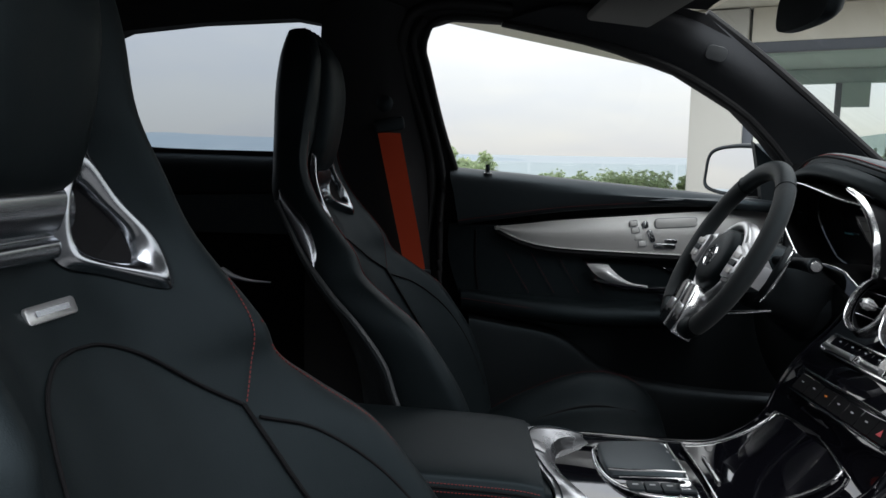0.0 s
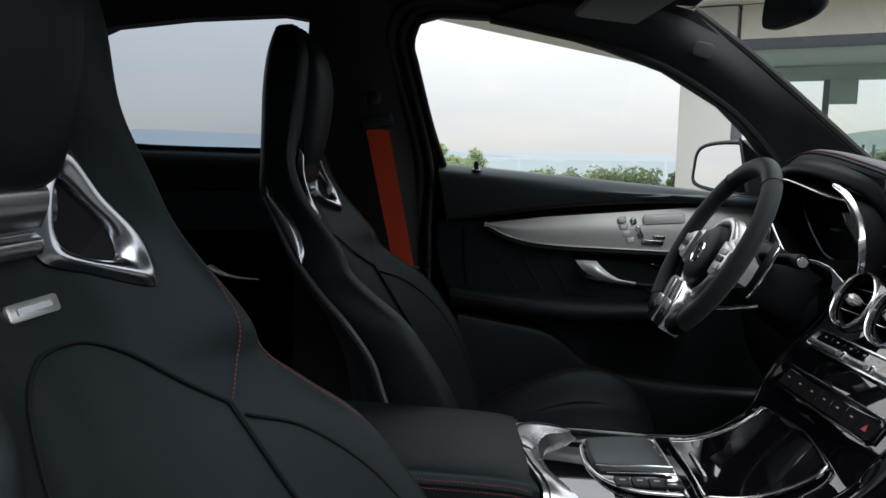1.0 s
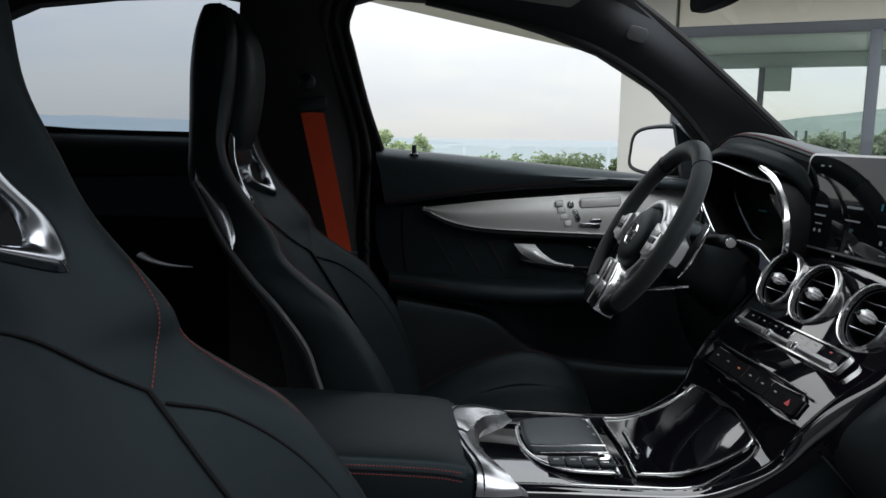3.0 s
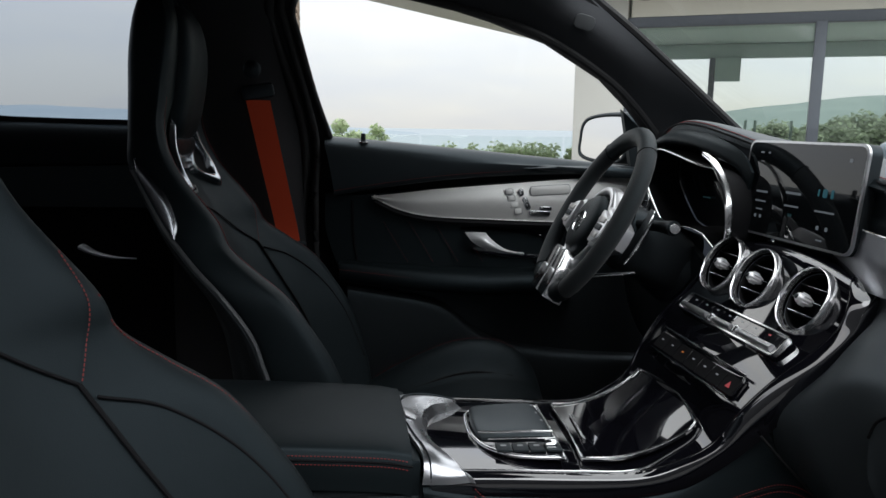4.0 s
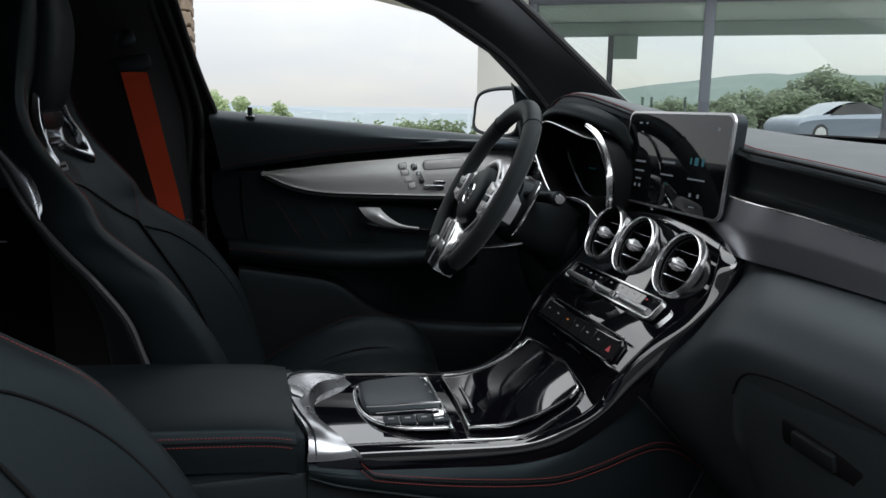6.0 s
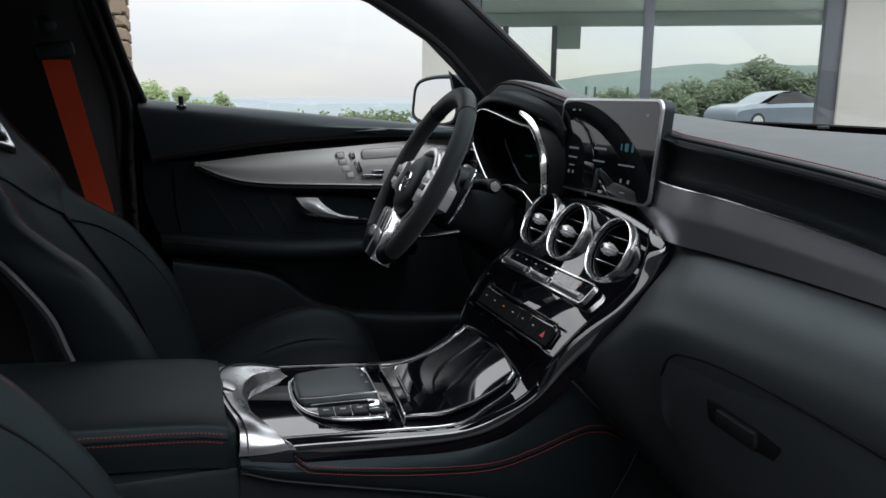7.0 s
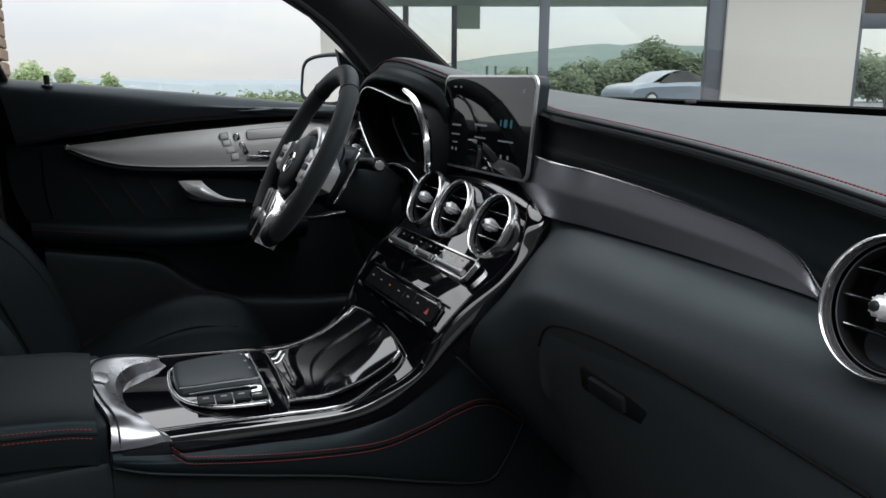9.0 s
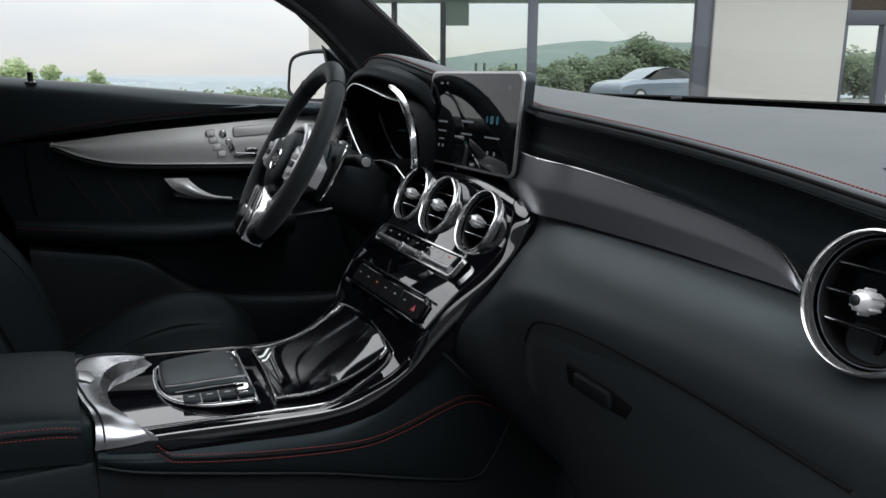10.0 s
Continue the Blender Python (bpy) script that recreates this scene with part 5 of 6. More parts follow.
block("stand", (0.05, 0.14, 0.10), (0.735, 0, 1.02), M_PLASTIC, sc, 0.01)


def ui(x, y, w, h, mat, name="screen_mark"):
    plate(name, rounded(w, h, min(w, h) * 0.2, 2), SM @ pose(x, y, 0.0007), 0.0002, mat, sc, 0)


# words on the display stand as plain bars, its logos as plain shapes
for x, y, w, h, mt in ((-0.088, -0.006, 0.032, 0.0045, M_UI), (-0.004, -0.002, 0.038, 0.005, M_UI), (-0.088, -0.021, 0.030, 0.0035, M_UI), (-0.004, -0.0215, 0.036, 0.0035, M_UI), (0.075, -0.022, 0.044, 0.0035, M_UI),
                       (-0.088, -0.034, 0.018, 0.003, M_UI), (0.066, -0.045, 0.006, 0.008, M_UI), (0.086, -0.045, 0.006, 0.008, M_UI), (0.074, -0.062, 0.014, 0.003, M_UI), (-0.096, -0.045, 0.006, 0.007, M_UI), (-0.082, -0.045, 0.006, 0.007, M_UI),
                       (0.112, 0.052, 0.007, 0.007, M_UI), (-0.105, 0.056, 0.010, 0.004, M_UI), (-0.085, 0.056, 0.006, 0.004, M_UI), (0.070, 0.004, 0.010, 0.016, M_UIBLUE), (0.086, 0.004, 0.006, 0.016, M_UIBLUE), (0.056, 0.004, 0.004, 0.013, M_UIBLUE),
                       (-0.004, -0.035, 0.010, 0.006, M_UITEAL)):
    ui(x, y, w, 0.75 * h, mt)


# ---- centre console ----
co_ = thing("centre_console", "gloss black centre console with chrome-edged lids and leather sides", "console")
prof = [(0.13, 0.722), (0.22, 0.718), (0.34, 0.710), (0.42, 0.708), (0.47, 0.731), (0.515, 0.7555), (0.545, 0.800), (0.585, 0.850), (0.625, 0.888), (0.655, 0.925), (0.669, 0.962), (0.688, 0.984), (0.725, 0.990)]
half_w = [0.128, 0.128, 0.128, 0.130, 0.138, 0.148, 0.160, 0.172, 0.180, 0.184, 0.180, 0.158, 0.135]
edge_drop = [0.003, 0.003, 0.003, 0.003, 0.012, 0.0085, 0.004, 0.006, 0.010, 0.014, 0.016, 0.016, 0.014]
rim_out = [(0.144, 0.147, 0.692), (0.234, 0.147, 0.688), (0.35, 0.147, 0.682), (0.42, 0.148, 0.684), (0.472, 0.152, 0.697), (0.53, 0.163, 0.738), (0.572, 0.176, 0.783), (0.615, 0.190, 0.832), (0.655, 0.197, 0.876), (0.688, 0.199, 0.920), (0.702, 0.194, 0.956), (0.716, 0.170, 0.970), (0.740, 0.140, 0.976)]
VENT_AT = ((0.113, 0.944), (0.012, 0.940), (-0.114, 0.935))
VN = Vector((-0.89, 0, 0.445)).normalized()


def pierced(ob, radius):
    """Takes out the faces of a panel that lie inside the round vent openings."""
    bm = bmesh.new()
    bm.from_mesh(ob.data)
    gone = []
    for f in bm.faces:
        for y, z in VENT_AT:
            d = f.calc_center_median() - Vector((0.645, y, z))
            if (d - VN * d.dot(VN)).length < radius:
                gone.append(f)
                break
    bmesh.ops.delete(bm, geom=gone, context="FACES")
    bm.to_mesh(ob.data)
    bm.free()


face_ = sheet("stack_face", [[(x, w * k, z - d * k * k) for (x, z), w, d in zip(prof, half_w, edge_drop)] for k in (-1, -0.75, -0.4, 0, 0.4, 0.75, 1)], M_GLOSS, co_, 170, 90, -0.01, "piano black centre stack")
pierced(face_, 0.0475)
for s in (-1, 1):
    e0 = [(x + 0.001, s * (w - 0.002), z - d - 0.002) for (x, z), w, d in zip(prof, half_w, edge_drop)]
    e1 = [(x + 0.001, s * (w + 0.004), z - d - 0.001) for (x, z), w, d in zip(prof, half_w, edge_drop)]
    e2 = [(0.55 * a[0] + 0.45 * b[0], s * (0.12 * abs(a[1]) + 0.88 * b[1]), 0.80 * a[2] + 0.20 * b[2]) for a, b in zip(e1, rim_out)]
    e3 = [(x, s * y, z) for x, y, z in rim_out]
    e4 = [(x + 0.012, s * (y - 0.004), z - 0.014) for x, y, z in rim_out]
    sheet("gloss_rim", [e0, e1, e2, e3, e4], M_GLOSS, co_, 90, 28, 0.004 * s, "gloss black rolled console edge")
block("side_filler", (0.40, 0.02, 0.13), (0.0, -0.130, 0.638), M_PLASTIC, co_, 0.004)
tube("rim_line", [(x, -0.130, z - 0.0035) for x, z in prof[:5]], 0.0016, M_CHROME, co_, 8, 40)
# leather flanks with a double stitched seam
low = [(0.13, 0.69), (0.176, 0.672), (0.28, 0.645), (0.413, 0.612), (0.55, 0.570), (0.633, 0.552), (0.665, 0.58), (0.695, 0.635)]
hi = [(0.13, 0.704), (0.20, 0.690), (0.31, 0.678), (0.42, 0.668), (0.50, 0.690), (0.545, 0.722), (0.585, 0.757), (0.690, 0.655)]
for s in (-1, 1):
    sheet("knee_pad", [[(x, s * 0.138, z + 0.010) for x, z in hi], [(x, s * 0.150, z - 0.006) for x, z in hi], [((a + c) / 2, s * 0.155, (b + d) / 2) for (a, b), (c, d) in zip(hi, low)], [(x, s * 0.152, z) for x, z in low], [(x, s * 0.140, z - 0.004) for x, z in low]], M_LEATHER, co_, 50, 24, 0.006 * s)
    sw = [(0.195, 0.703), (0.206, 0.692), (0.225, 0.684), (0.335, 0.664), (0.453, 0.652), (0.519, 0.662), (0.579, 0.680), (0.615, 0.686), (0.650, 0.676), (0.692, 0.645)]
    stitching([(x, s * 0.1570, z) for x, z in sw], co_)
    stitching([(x, s * 0.1570, z - 0.010) for x, z in sw], co_)
    tube("pad_seam", [(x, s * 0.1560, z - 0.005) for x, z in sw], 0.0016, M_DEEP, co_, 8, 60)
    sheet("tunnel_side", [[(-0.5, s * 0.128, 0.70), (0.12, s * 0.135, 0.69), (0.40, s * 0.140, 0.66), (0.72, s * 0.142, 0.66)], [(-0.5, s * 0.14, 0.5), (0.12, s * 0.145, 0.5), (0.40, s * 0.148, 0.5), (0.85, s * 0.148, 0.5)], [(-0.5, s * 0.15, 0.34), (0.12, s * 0.15, 0.34), (0.40, s * 0.15, 0.34), (0.95, s * 0.15, 0.34)]], M_PLASTIC, co_, 24, 12, 0.008 * s)
tube("pad_edge", [(x, -0.1515, z - 0.002) for x, z in low], 0.002, M_PLASTIC, co_, 8, 50)
tube("panel_gap", [(0.567, -0.178, 0.766), (0.625, -0.172, 0.706), (0.687, -0.166, 0.642), (0.747, -0.162, 0.583), (0.804, -0.160, 0.526)], 0.0016, M_RUBBER, co_, 8, 40)
# stowage lid with chrome border
lid = [[(0.366, 0.097, 0.712), (0.40, 0.096, 0.713), (0.455, 0.100, 0.725), (0.50, 0.108, 0.746), (0.520, 0.116, 0.762)], [(0.364, 0.05, 0.7135), (0.40, 0.05, 0.7150), (0.455, 0.052, 0.7275), (0.503, 0.056, 0.7485), (0.526, 0.06, 0.7645)], [(0.362, 0, 0.7145), (0.40, 0, 0.7165), (0.455, 0, 0.7293), (0.505, 0, 0.7505), (0.528, 0, 0.7662)],
       [(0.357, -0.055, 0.7147), (0.40, -0.057, 0.7174), (0.455, -0.058, 0.7303), (0.50, -0.056, 0.7500), (0.522, -0.054, 0.7660)], [(0.352, -0.108, 0.714), (0.40, -0.113, 0.717), (0.455, -0.114, 0.730), (0.495, -0.112, 0.749), (0.512, -0.106, 0.763)]]
lg = grid_of(lid, 40, 24)
lg[:, :, 2] = 0.7135 + 2.3 * np.maximum(0, lg[:, :, 0] - 0.375) ** 2
shell("stowage_lid", lg, 0.004, M_GLOSS, co_, "piano black stowage lid")
bl = [*lg[0], *lg[1:, -1], *lg[-1, ::-1][1:], *lg[::-1, 0][1:-1]]
tube("lid_border", [p + np.array((0, 0, 0.0015)) for p in bl], 0.0018, M_CHROME, co_, 8, 0, True)
tube("lid_handle", [(0.382, 0.042, 0.7155), (0.374, -0.048, 0.7155)], 0.0024, M_CHROME, co_, 8)
# satin metal yoke round the front of the armrest
yoke_r = [(0.207, 0.094, 0.727), (0.178, 0.090, 0.737), (0.144, 0.083, 0.745), (0.117, 0.066, 0.749), (0.108, 0.033, 0.751), (0.108, -0.014, 0.751), (0.119, -0.082, 0.748), (0.127, -0.118, 0.746), (0.131, -0.141, 0.738), (0.130, -0.151, 0.722), (0.128, -0.153, 0.710)]
yoke_f = [(0.208, 0.089, 0.725), (0.194, 0.078, 0.730), (0.180, 0.068, 0.734), (0.165, 0.055, 0.736), (0.150, 0.027, 0.737), (0.143, -0.016, 0.737), (0.149, -0.078, 0.737), (0.160, -0.110, 0.736), (0.172, -0.135, 0.732), (0.182, -0.149, 0.722), (0.190, -0.153, 0.710)]
mid_ = [((a + d) / 2, (b + e) / 2 - 0.003 * (i > 8), (c + f) / 2 + 0.003 * (i < 9)) for i, ((a, b, c), (d, e, f)) in enumerate(zip(yoke_r, yoke_f))]
inner_ = [(a + 0.010, b * 0.97, 0.716) for a, b, c in yoke_f[:9]] + [(0.192, -0.142, 0.714), (0.198, -0.148, 0.706)]
sheet("metal_yoke", [yoke_r, mid_, yoke_f], M_YOKE, co_, 60, 14, -0.006, "satin metal yoke round the console")
sheet("yoke_wall", [yoke_f, inner_], M_YOKE, co_, 50, 6, -0.003)
tube("yoke_line", [np.array(p) * 0.82 + np.array(q) * 0.18 + np.array((0, 0, 0.003)) for p, q in zip(yoke_r, yoke_f)], 0.0012, M_PLASTIC, co_, 6, 60)
plate("yoke_button", [(-0.010, -0.018), (0.005, -0.021), (0.011, -0.008), (0.011, 0.015), (0.002, 0.021), (-0.009, 0.016)], pose(0.126, -0.005, 0.7480, 0, 22, 4), 0.0016, M_SATIN, co_, 0.0006)
# touch pad with palm rest and key row
pad = thing("touch_pad", "black touch pad with chrome surround on the console", "controller", (-0.006, -0.022, 0))
pad.scale = (0.97, 1, 1)
po = [(0.228, 0.055), (0.236, 0.082), (0.262, 0.095), (0.345, 0.094), (0.352, 0.086), (0.342, -0.086), (0.334, -0.092), (0.275, -0.080), (0.240, -0.050), (0.226, 0.0)]
ps = spline([(x, y, 0.720) for x, y in po], 70, True)
tube("surround", [(x, y, z) for x, y, z in ps], 0.0030, M_CHROME, pad, 10, 0, True, "chrome surround")
plate("base", [(x, y) for x, y, _ in ps], pose(0, 0, 0.716), 0.005, M_GLOSS, pad, 0.001)
palm = [[(0.236, 0.088, 0.730), (0.246, 0.094, 0.741), (0.29, 0.097, 0.745), (0.335, 0.097, 0.743), (0.346, 0.096, 0.729)], [(0.230, 0.03, 0.730), (0.240, 0.03, 0.744), (0.29, 0.03, 0.749), (0.335, 0.03, 0.746), (0.346, 0.03, 0.730)], [(0.231, -0.012, 0.728), (0.242, -0.014, 0.741), (0.29, -0.016, 0.746), (0.333, -0.018, 0.743), (0.343, -0.018, 0.729)], [(0.236, -0.026, 0.726), (0.244, -0.028, 0.730), (0.29, -0.030, 0.731), (0.333, -0.032, 0.730), (0.342, -0.032, 0.727)]]
palm = [[(x, y * 0.88 if y > 0 else y, 0.722 + (z - 0.722) * 0.38) for x, y, z in r_] for r_ in palm]
sheet("palm_rest", palm, M_DASH, pad, 30, 24, 0.004, "matt black touch surface")
tube("palm_edge", [(0.234, -0.014, 0.728), (0.262, -0.022, 0.7295), (0.30, -0.023, 0.7295), (0.343, -0.024, 0.728)], 0.0022, M_CHROME, pad, 8, 30)
tube("key_line", [(0.244, -0.038, 0.727), (0.29, -0.042, 0.728), (0.341, -0.044, 0.727)], 0.0014, M_CHROME, pad, 8, 20)
for i in range(4):
    k = block("key", (0.022, 0.026, 0.004), pose(0.262 + 0.0235 * i, -0.060 - 0.002 * i, 0.7235, 0, 0, -4), M_PLASTIC, pad, 0.0012)
    block("key_mark", (0.008, 0.003, 0.0006), pose(0.262 + 0.0235 * i, -0.058 - 0.002 * i, 0.7258, 0, 0, -4), M_GLYPH, k, 0)
turned("roller", [(0.0, -0.008), (0.008, -0.008), (0.009, -0.006), (0.009, 0.006), (0.008, 0.008), (0, 0.008)], pose(0.328, -0.066, 0.727, 0, 90, 0), M_CHROME, pad, 24, "chrome volume roller")
for i in range(3):
    block("pad_mark", (0.003, 0.006, 0.0005), pose(0.336, 0.070 - 0.03 * i, 0.7325, 0, 3, 0), M_GLYPH, pad, 0)
# climate bar and the key row below it
TM = facing((0.607, -0.008, 0.872), (-0.70, 0, 0.72))
cb = thing("climate_panel", "black climate control panel framed in chrome", "controls")
out2, in2 = rounded(0.284, 0.036, 0.008, 6), rounded(0.279, 0.031, 0.006, 6)
n2 = len(out2)
put("surround", [TM @ Vector((a, b, z)) for r_, z in ((out2, 0.0), (out2, 0.008), (in2, 0.008), (in2, 0.001)) for a, b in r_], [(j * n2 + i, j * n2 + (i + 1) % n2, (j + 1) * n2 + (i + 1) % n2, (j + 1) * n2 + i) for j in range(3) for i in range(n2)], M_CHROME, cb, True, "chrome surround")
plate("panel", in2, TM @ pose(0, 0, 0.0), 0.004, M_GLOSS, cb, 0)
for i in range(7):
    x = -0.115 + i * 0.036
    k = plate("key", rounded(0.0345, 0.013, 0.0015, 2), TM @ pose(x, 0.0078, 0.0036), 0.0007, M_GLOSS, cb, 0)
    plate("key_mark", rounded(0.006, 0.0022, 0.0005, 2), TM @ pose(x, 0.009, 0.0043), 0.0002, M_GLYPH if i < 6 else M_HAZARD, k, 0)
for x0, x1 in ((-0.135, -0.052), (-0.026, 0.022), (0.048, 0.128)):
    bm1 = bmesh.new()
    bmesh.ops.create_cone(bm1, cap_ends=True, segments=20, radius1=0.0050, radius2=0.0050, depth=x1 - x0, matrix=TM @ pose((x0 + x1) / 2, -0.0075, 0.006, 0, 90, 0))
    part("rocker", bm1, M_SATIN, cb, "satin metal rocker")
for x in (-0.040, 0.034):
    block("rocker_end", (0.012, 0.014, 0.010), TM @ pose(x, -0.0075, 0.006), M_CHROME, cb, 0.004)
KM = facing((0.556, -0.012, 0.814), (-0.78, 0, 0.62))
kb = thing("switch_row", "row of black switches with a red hazard triangle", "controls")
out3 = rounded(0.246, 0.036, 0.008, 5)
plate("panel", out3, KM, 0.006, M_GLOSS, kb, 0.002)
tube("upper_line", [KM @ Vector((-0.126, 0.020, 0.008)), KM @ Vector((0.126, 0.020, 0.008))], 0.002, M_CHROME, kb, 8)
tube("lower_line", [KM @ Vector((-0.126, -0.019, 0.006)), KM @ Vector((0.126, -0.019, 0.006))], 0.0012, M_CHROME, kb, 8)
for i in range(7):
    x = -0.108 + i * 0.036
    k = plate("switch", rounded(0.0348, 0.027, 0.002, 3), KM @ pose(x, -0.001, 0.0056), 0.0007, M_DEEP, kb, 0)
    if i == 6:
        plate("switch_mark", [(-0.0055, -0.0045), (0.0055, -0.0045), (0, 0.0052)], KM @ pose(x, -0.002, 0.0071), 0.0003, M_HAZARD, k, 0)
    else:
        plate("switch_mark", rounded(0.0065, 0.0022, 0.0006, 2), KM @ pose(x, 0.001, 0.0071), 0.0003, M_AMBER if i == 2 else M_GLYPH, k, 0)
# armrest
ar = thing("armrest", "padded black leather armrest with red double stitching", "armrest")
ax = [(-0.48, 0.788), (-0.30, 0.787), (-0.15, 0.781), (0.0, 0.771), (0.08, 0.764), (0.116, 0.757)]
rows_ = []
for y, d in ((0.118, 0.095), (0.117, 0.04), (0.108, 0.014), (0.07, 0.002), (0.0, 0.0), (-0.09, 0.002), (-0.134, 0.009), (-0.144, 0.019), (-0.148, 0.034), (-0.148, 0.064)):
    rows_.append([(x, y, z - d) for x, z in ax])
sheet("lid", rows_, M_LEATHER, ar, 30, 50, -0.012)
block("front_pad", (0.024, 0.262, 0.052), (0.116, -0.014, 0.714), M_LEATHER, ar, 0.006)
stitching([(x, -0.1460, z - 0.020) for x, z in ax], ar)
stitching([(x, -0.1486, z - 0.030) for x, z in ax], ar)
tube("lid_seam", [(x, -0.1474, z - 0.025) for x, z in ax], 0.0015, M_DEEP, ar, 8, 30)
stitching([(x, 0.110, z - 0.014) for x, z in ax], ar)
block("bin", (0.66, 0.266, 0.155), (-0.20, -0.014, 0.6175), M_PLASTIC, ar, 0.01)

# ---- steering wheel ----
wh = thing("steering_wheel", "flat-bottomed black leather and suede steering wheel with silver spokes", "steering wheel")
WM = facing((0.500, 0.330, 0.994), (-0.868, 0.07, 0.49))
R = 0.171


def wheel_pt(a, r=R, z=0.0):
    a = radians(a)
    x, y = r * math.cos(a), r * math.sin(a)
    return WM @ Vector((x, max(y, -0.150 * r / R) if y < 0 else y, z))


def rim_arc(a0, a1, mat, label, fat=0.0185):
    n = max(6, int(abs(a1 - a0) / 5))
    pts = [wheel_pt(a0 + (a1 - a0) * i / n) for i in range(n + 1)]
    tube("rim", pts, fat, mat, wh, 20, 0, False, label, 0.86, up=tuple(WM.to_3x3() @ Vector((0, 0, 1))))


rim_arc(52, 128, M_LEATHER, "smooth leather upper rim")
rim_arc(128, 232, M_SUEDE, "suede rim side", 0.0188)
rim_arc(232, 308, M_LEATHER, "leather lower rim")
rim_arc(-52, 52, M_SUEDE, "suede rim side", 0.0188)
for a in (52, 128, 232, 308):
    tube("rim_seam", [wheel_pt(a) + (WM.to_3x3() @ Vector((0.0190 * math.cos(t) * math.cos(radians(a)), 0.0190 * math.cos(t) * math.sin(radians(a)), 0.0165 * math.sin(t)))) for t in np.linspace(0, 6.283, 25)[:-1]], 0.0009, M_DEEP, wh, 6, 0, True)
HM = WM @ pose(0.004, -0.018, -0.030)
turned("airbag_pad", [(0.0, 0.046), (0.03, 0.046), (0.050, 0.043), (0.060, 0.036), (0.064, 0.024), (0.063, 0.0), (0.05, -0.03), (0, -0.04)], HM @ Matrix.Diagonal((1.08, 1.0, 1, 1)), M_LEATHER, wh, 48, "round black airbag pad")
turned("emblem_ring", [(0.0185, 0.045), (0.0195, 0.0485), (0.0215, 0.0485), (0.0225, 0.045)], HM, M_CHROME, wh, 48)
turned("emblem_disc", [(0.0, 0.0475), (0.005, 0.0475), (0.006, 0.046)], HM, M_CHROME, wh, 24)
# silver horseshoe round the pad's top and sides
arc = [radians(a) for a in range(-62, 243, 8)]
sheet("spoke_bezel", [[tuple(HM @ Vector((1.08 * r * math.cos(a), r * math.sin(a), z))) for a in arc] for r, z in ((0.066, 0.016), (0.069, 0.026), (0.076, 0.030), (0.084, 0.026), (0.088, 0.010))], M_SATIN, wh, 70, 14, 0.003, "silver bezel round the airbag pad")
for s in (-1, 1):
    plate("spoke", [(s * 0.076, 0.044), (s * 0.100, 0.040), (s * 0.160, 0.022), (s * 0.164, 0.0), (s * 0.160, -0.018), (s * 0.10, -0.034), (s * 0.076, -0.036)][::s], HM @ pose(0, 0.004, -0.004), 0.038, M_SATIN, wh, 0.006, "silver spoke")
    plate("button_field", [(s * 0.088, 0.034), (s * 0.108, 0.030), (s * 0.140, 0.018), (s * 0.142, -0.014), (s * 0.112, -0.026), (s * 0.090, -0.028)][::s], HM @ pose(0, 0.004, 0.033), 0.009, M_SATIN, wh, 0.003)
    for i in range(3):
        plate("button", rounded(0.036 - 0.004 * i, 0.011, 0.003, 3), HM @ pose(s * 0.115, 0.020 - 0.0145 * i, 0.0415, 0, 0, 0), 0.003, M_TRIM if i != 1 else M_PLASTIC, wh, 0.001)
    plate("lower_spoke", [(s * 0.005, -0.062), (s * 0.036, -0.058), (s * 0.050, -0.070), (s * 0.060, -0.120), (s * 0.054, -0.154), (s * 0.008, -0.154)][::s], HM @ pose(0.0, 0.0, 0.010, 0, 0, 0), 0.040, M_CHROME, wh, 0.005, "chrome lower spoke")
    plate("drive_button", rounded(0.028, 0.022, 0.005, 3), HM @ pose(s * 0.030, -0.112, 0.049), 0.004, M_SATIN, wh, 0.002)
    pad_ = [(0.100, 0.062), (0.128, 0.056), (0.140, 0.012), (0.134, -0.040), (0.104, -0.050)]
    pd = plate("shift_paddle", [(s * x, y) for x, y in pad_][::-s], WM @ pose(0, 0, -0.062), 0.005, M_PLASTIC, wh, 0.002, "black shift paddle")
    tube("paddle_edge", [WM @ Vector((s * x, y, -0.0585)) for x, y in ((0.122, 0.060), (0.134, 0.040), (0.1405, 0.010), (0.138, -0.024), (0.130, -0.046))], [0.001, 0.0025, 0.003, 0.0025, 0.001], M_CHROME, pd, 8, 24, label="bright metal paddle edge")
turned("hub", [(0.0, -0.04), (0.050, -0.04), (0.060, -0.06), (0.060, -0.12), (0.075, -0.2), (0, -0.2)], WM, M_PLASTIC, wh, 32)
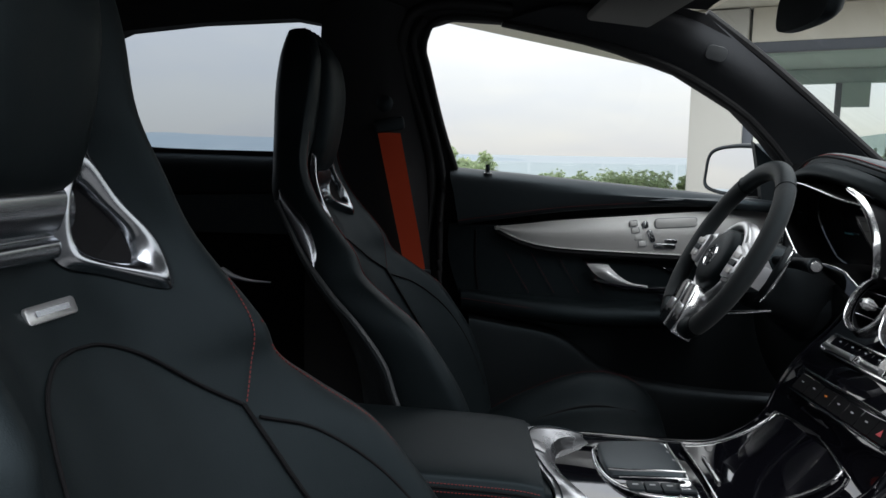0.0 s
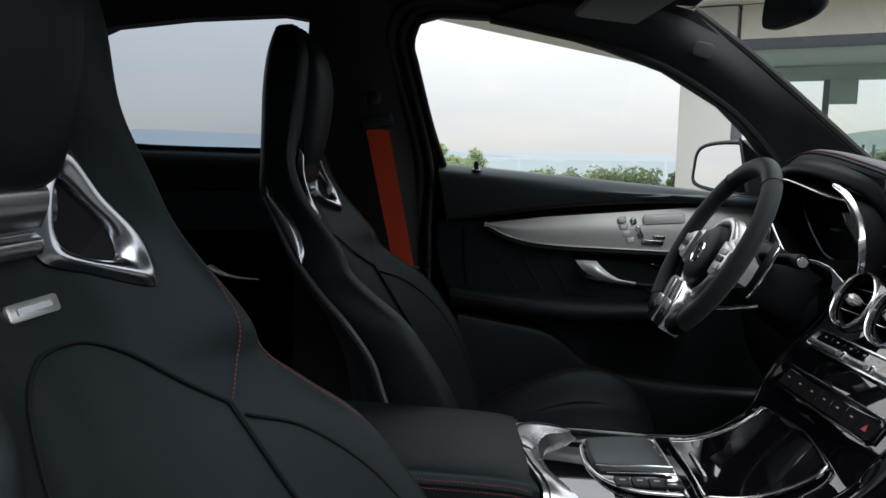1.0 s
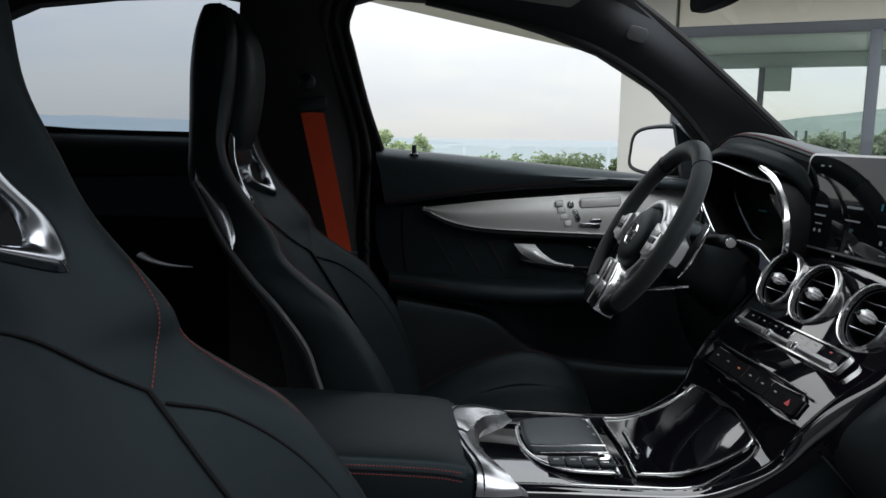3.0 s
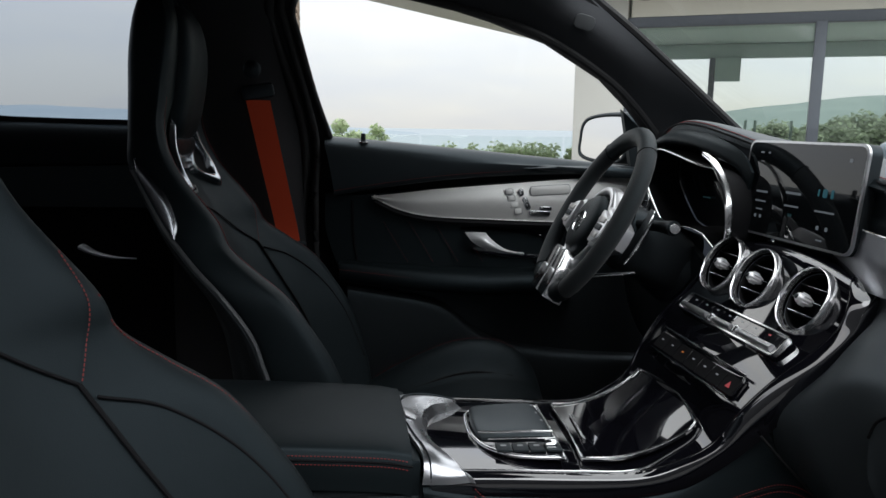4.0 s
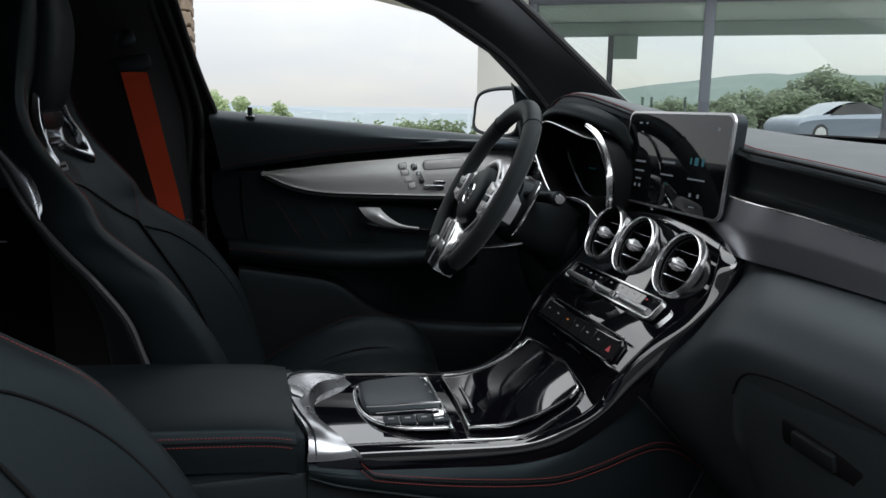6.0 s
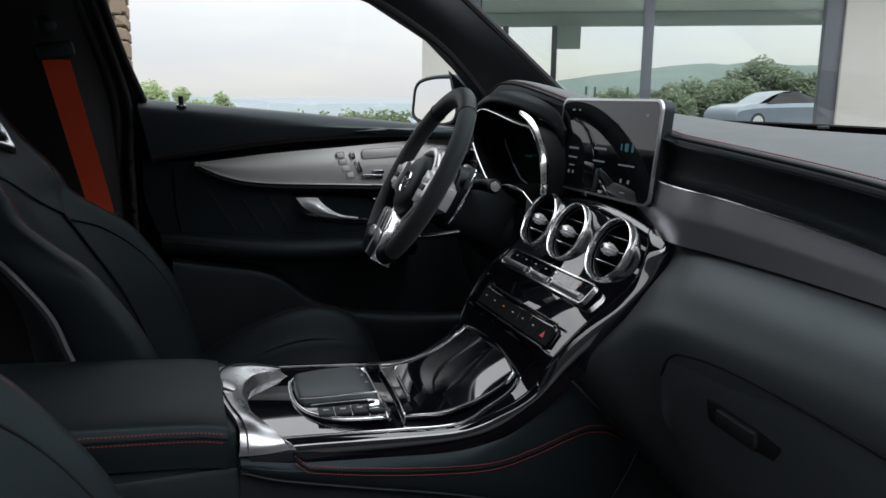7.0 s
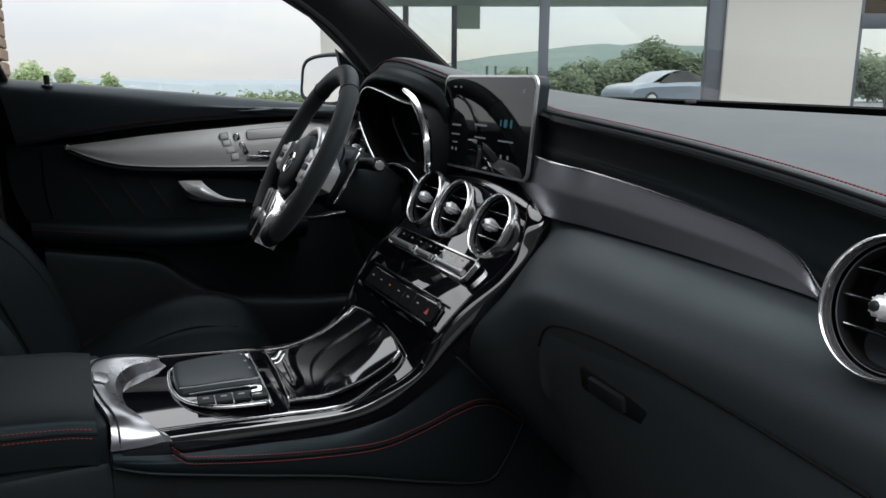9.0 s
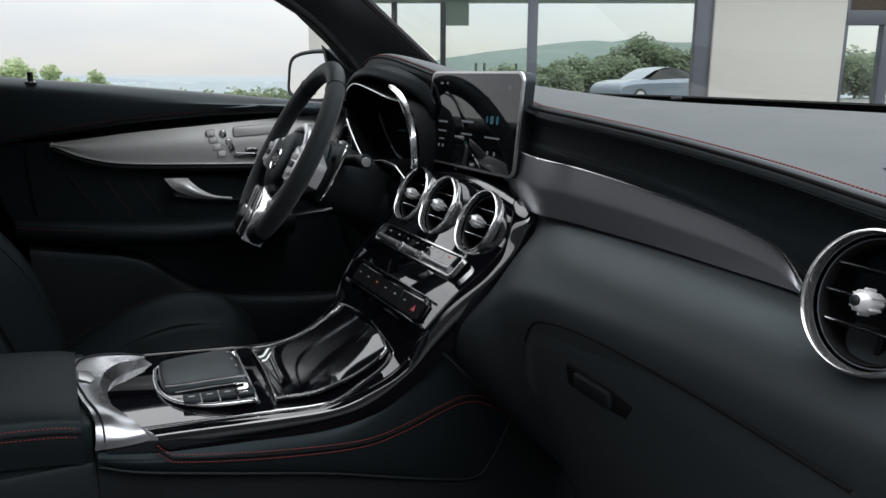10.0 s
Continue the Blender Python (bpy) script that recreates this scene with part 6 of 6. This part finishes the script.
# column shroud and its stalks
cs = thing("column_stalk", "black steering column shroud with chrome-tipped stalks", "controls")
loft("shroud", [[tuple(WM @ Vector((x * k, y * k, z))) for x, y in ((0.075, 0.0), (0.06, 0.05), (0, 0.06), (-0.06, 0.05), (-0.075, 0.0), (-0.06, -0.05), (0, -0.062), (0.06, -0.05))] for z, k in ((-0.055, 0.9), (-0.085, 1.05), (-0.15, 1.0), (-0.2, 0.9))], M_PLASTIC, cs, 40, 16)
st = tube("stalk", [(0.56, 0.29, 0.985), (0.582, 0.21, 0.990), (0.590, 0.165, 0.992)], [0.009, 0.010, 0.0135], M_PLASTIC, cs, 14, 16)
turned("stalk_tip", [(0.0, 0.006), (0.008, 0.005), (0.010, 0.0), (0.010, -0.003), (0, -0.003)], facing((0.588, 0.158, 0.992), (-0.35, -0.93, 0.1)), M_CHROME, st, 20, "chrome stalk tip")
tube("stalk", [(0.46, 0.262, 0.894), (0.494, 0.236, 0.899), (0.542, 0.206, 0.909)], [0.0040, 0.0042, 0.0030], M_CHROME, cs, 12, 12, label="slim chrome stalk")

# ---- overhead: sun visor and inside mirror ----
vi = thing("sun_visor", "dark sun visor folded against the roof lining", "sun visor")
block("flap", (0.125, 0.30, 0.018), pose(0.315, 0.30, 1.424, 0, 6, 0), M_VISOR, vi, 0.008)
tube("pivot", [(0.37, 0.15, 1.42), (0.37, 0.45, 1.42)], 0.006, M_PLASTIC, vi, 8)
rm = thing("inside_mirror", "black frameless inside rear-view mirror", "mirror")
loft("housing", [[(0.462 + dx + 0.018 * k, y, z) for dx, y, z in ((0, 0.078, 1.372), (0.004, 0.070, 1.398), (0.01, 0, 1.406), (0.004, -0.070, 1.398), (0, -0.078, 1.372), (-0.004, -0.062, 1.346), (-0.006, 0, 1.340), (-0.004, 0.062, 1.346))] if k < 2 else [(0.50, y * 0.5, 1.372 + (z - 1.372) * 0.5) for dx, y, z in ((0, 0.078, 1.372), (0.004, 0.070, 1.398), (0.01, 0, 1.406), (0.004, -0.070, 1.398), (0, -0.078, 1.372), (-0.004, -0.062, 1.346), (-0.006, 0, 1.340), (-0.004, 0.062, 1.346))] for k in (0, 1, 2)], M_PLASTIC, rm, 40, 10)
tube("mirror_arm", [(0.50, 0, 1.375), (0.53, 0, 1.42), (0.565, 0, 1.475)], 0.011, M_PLASTIC, rm, 10, 10)
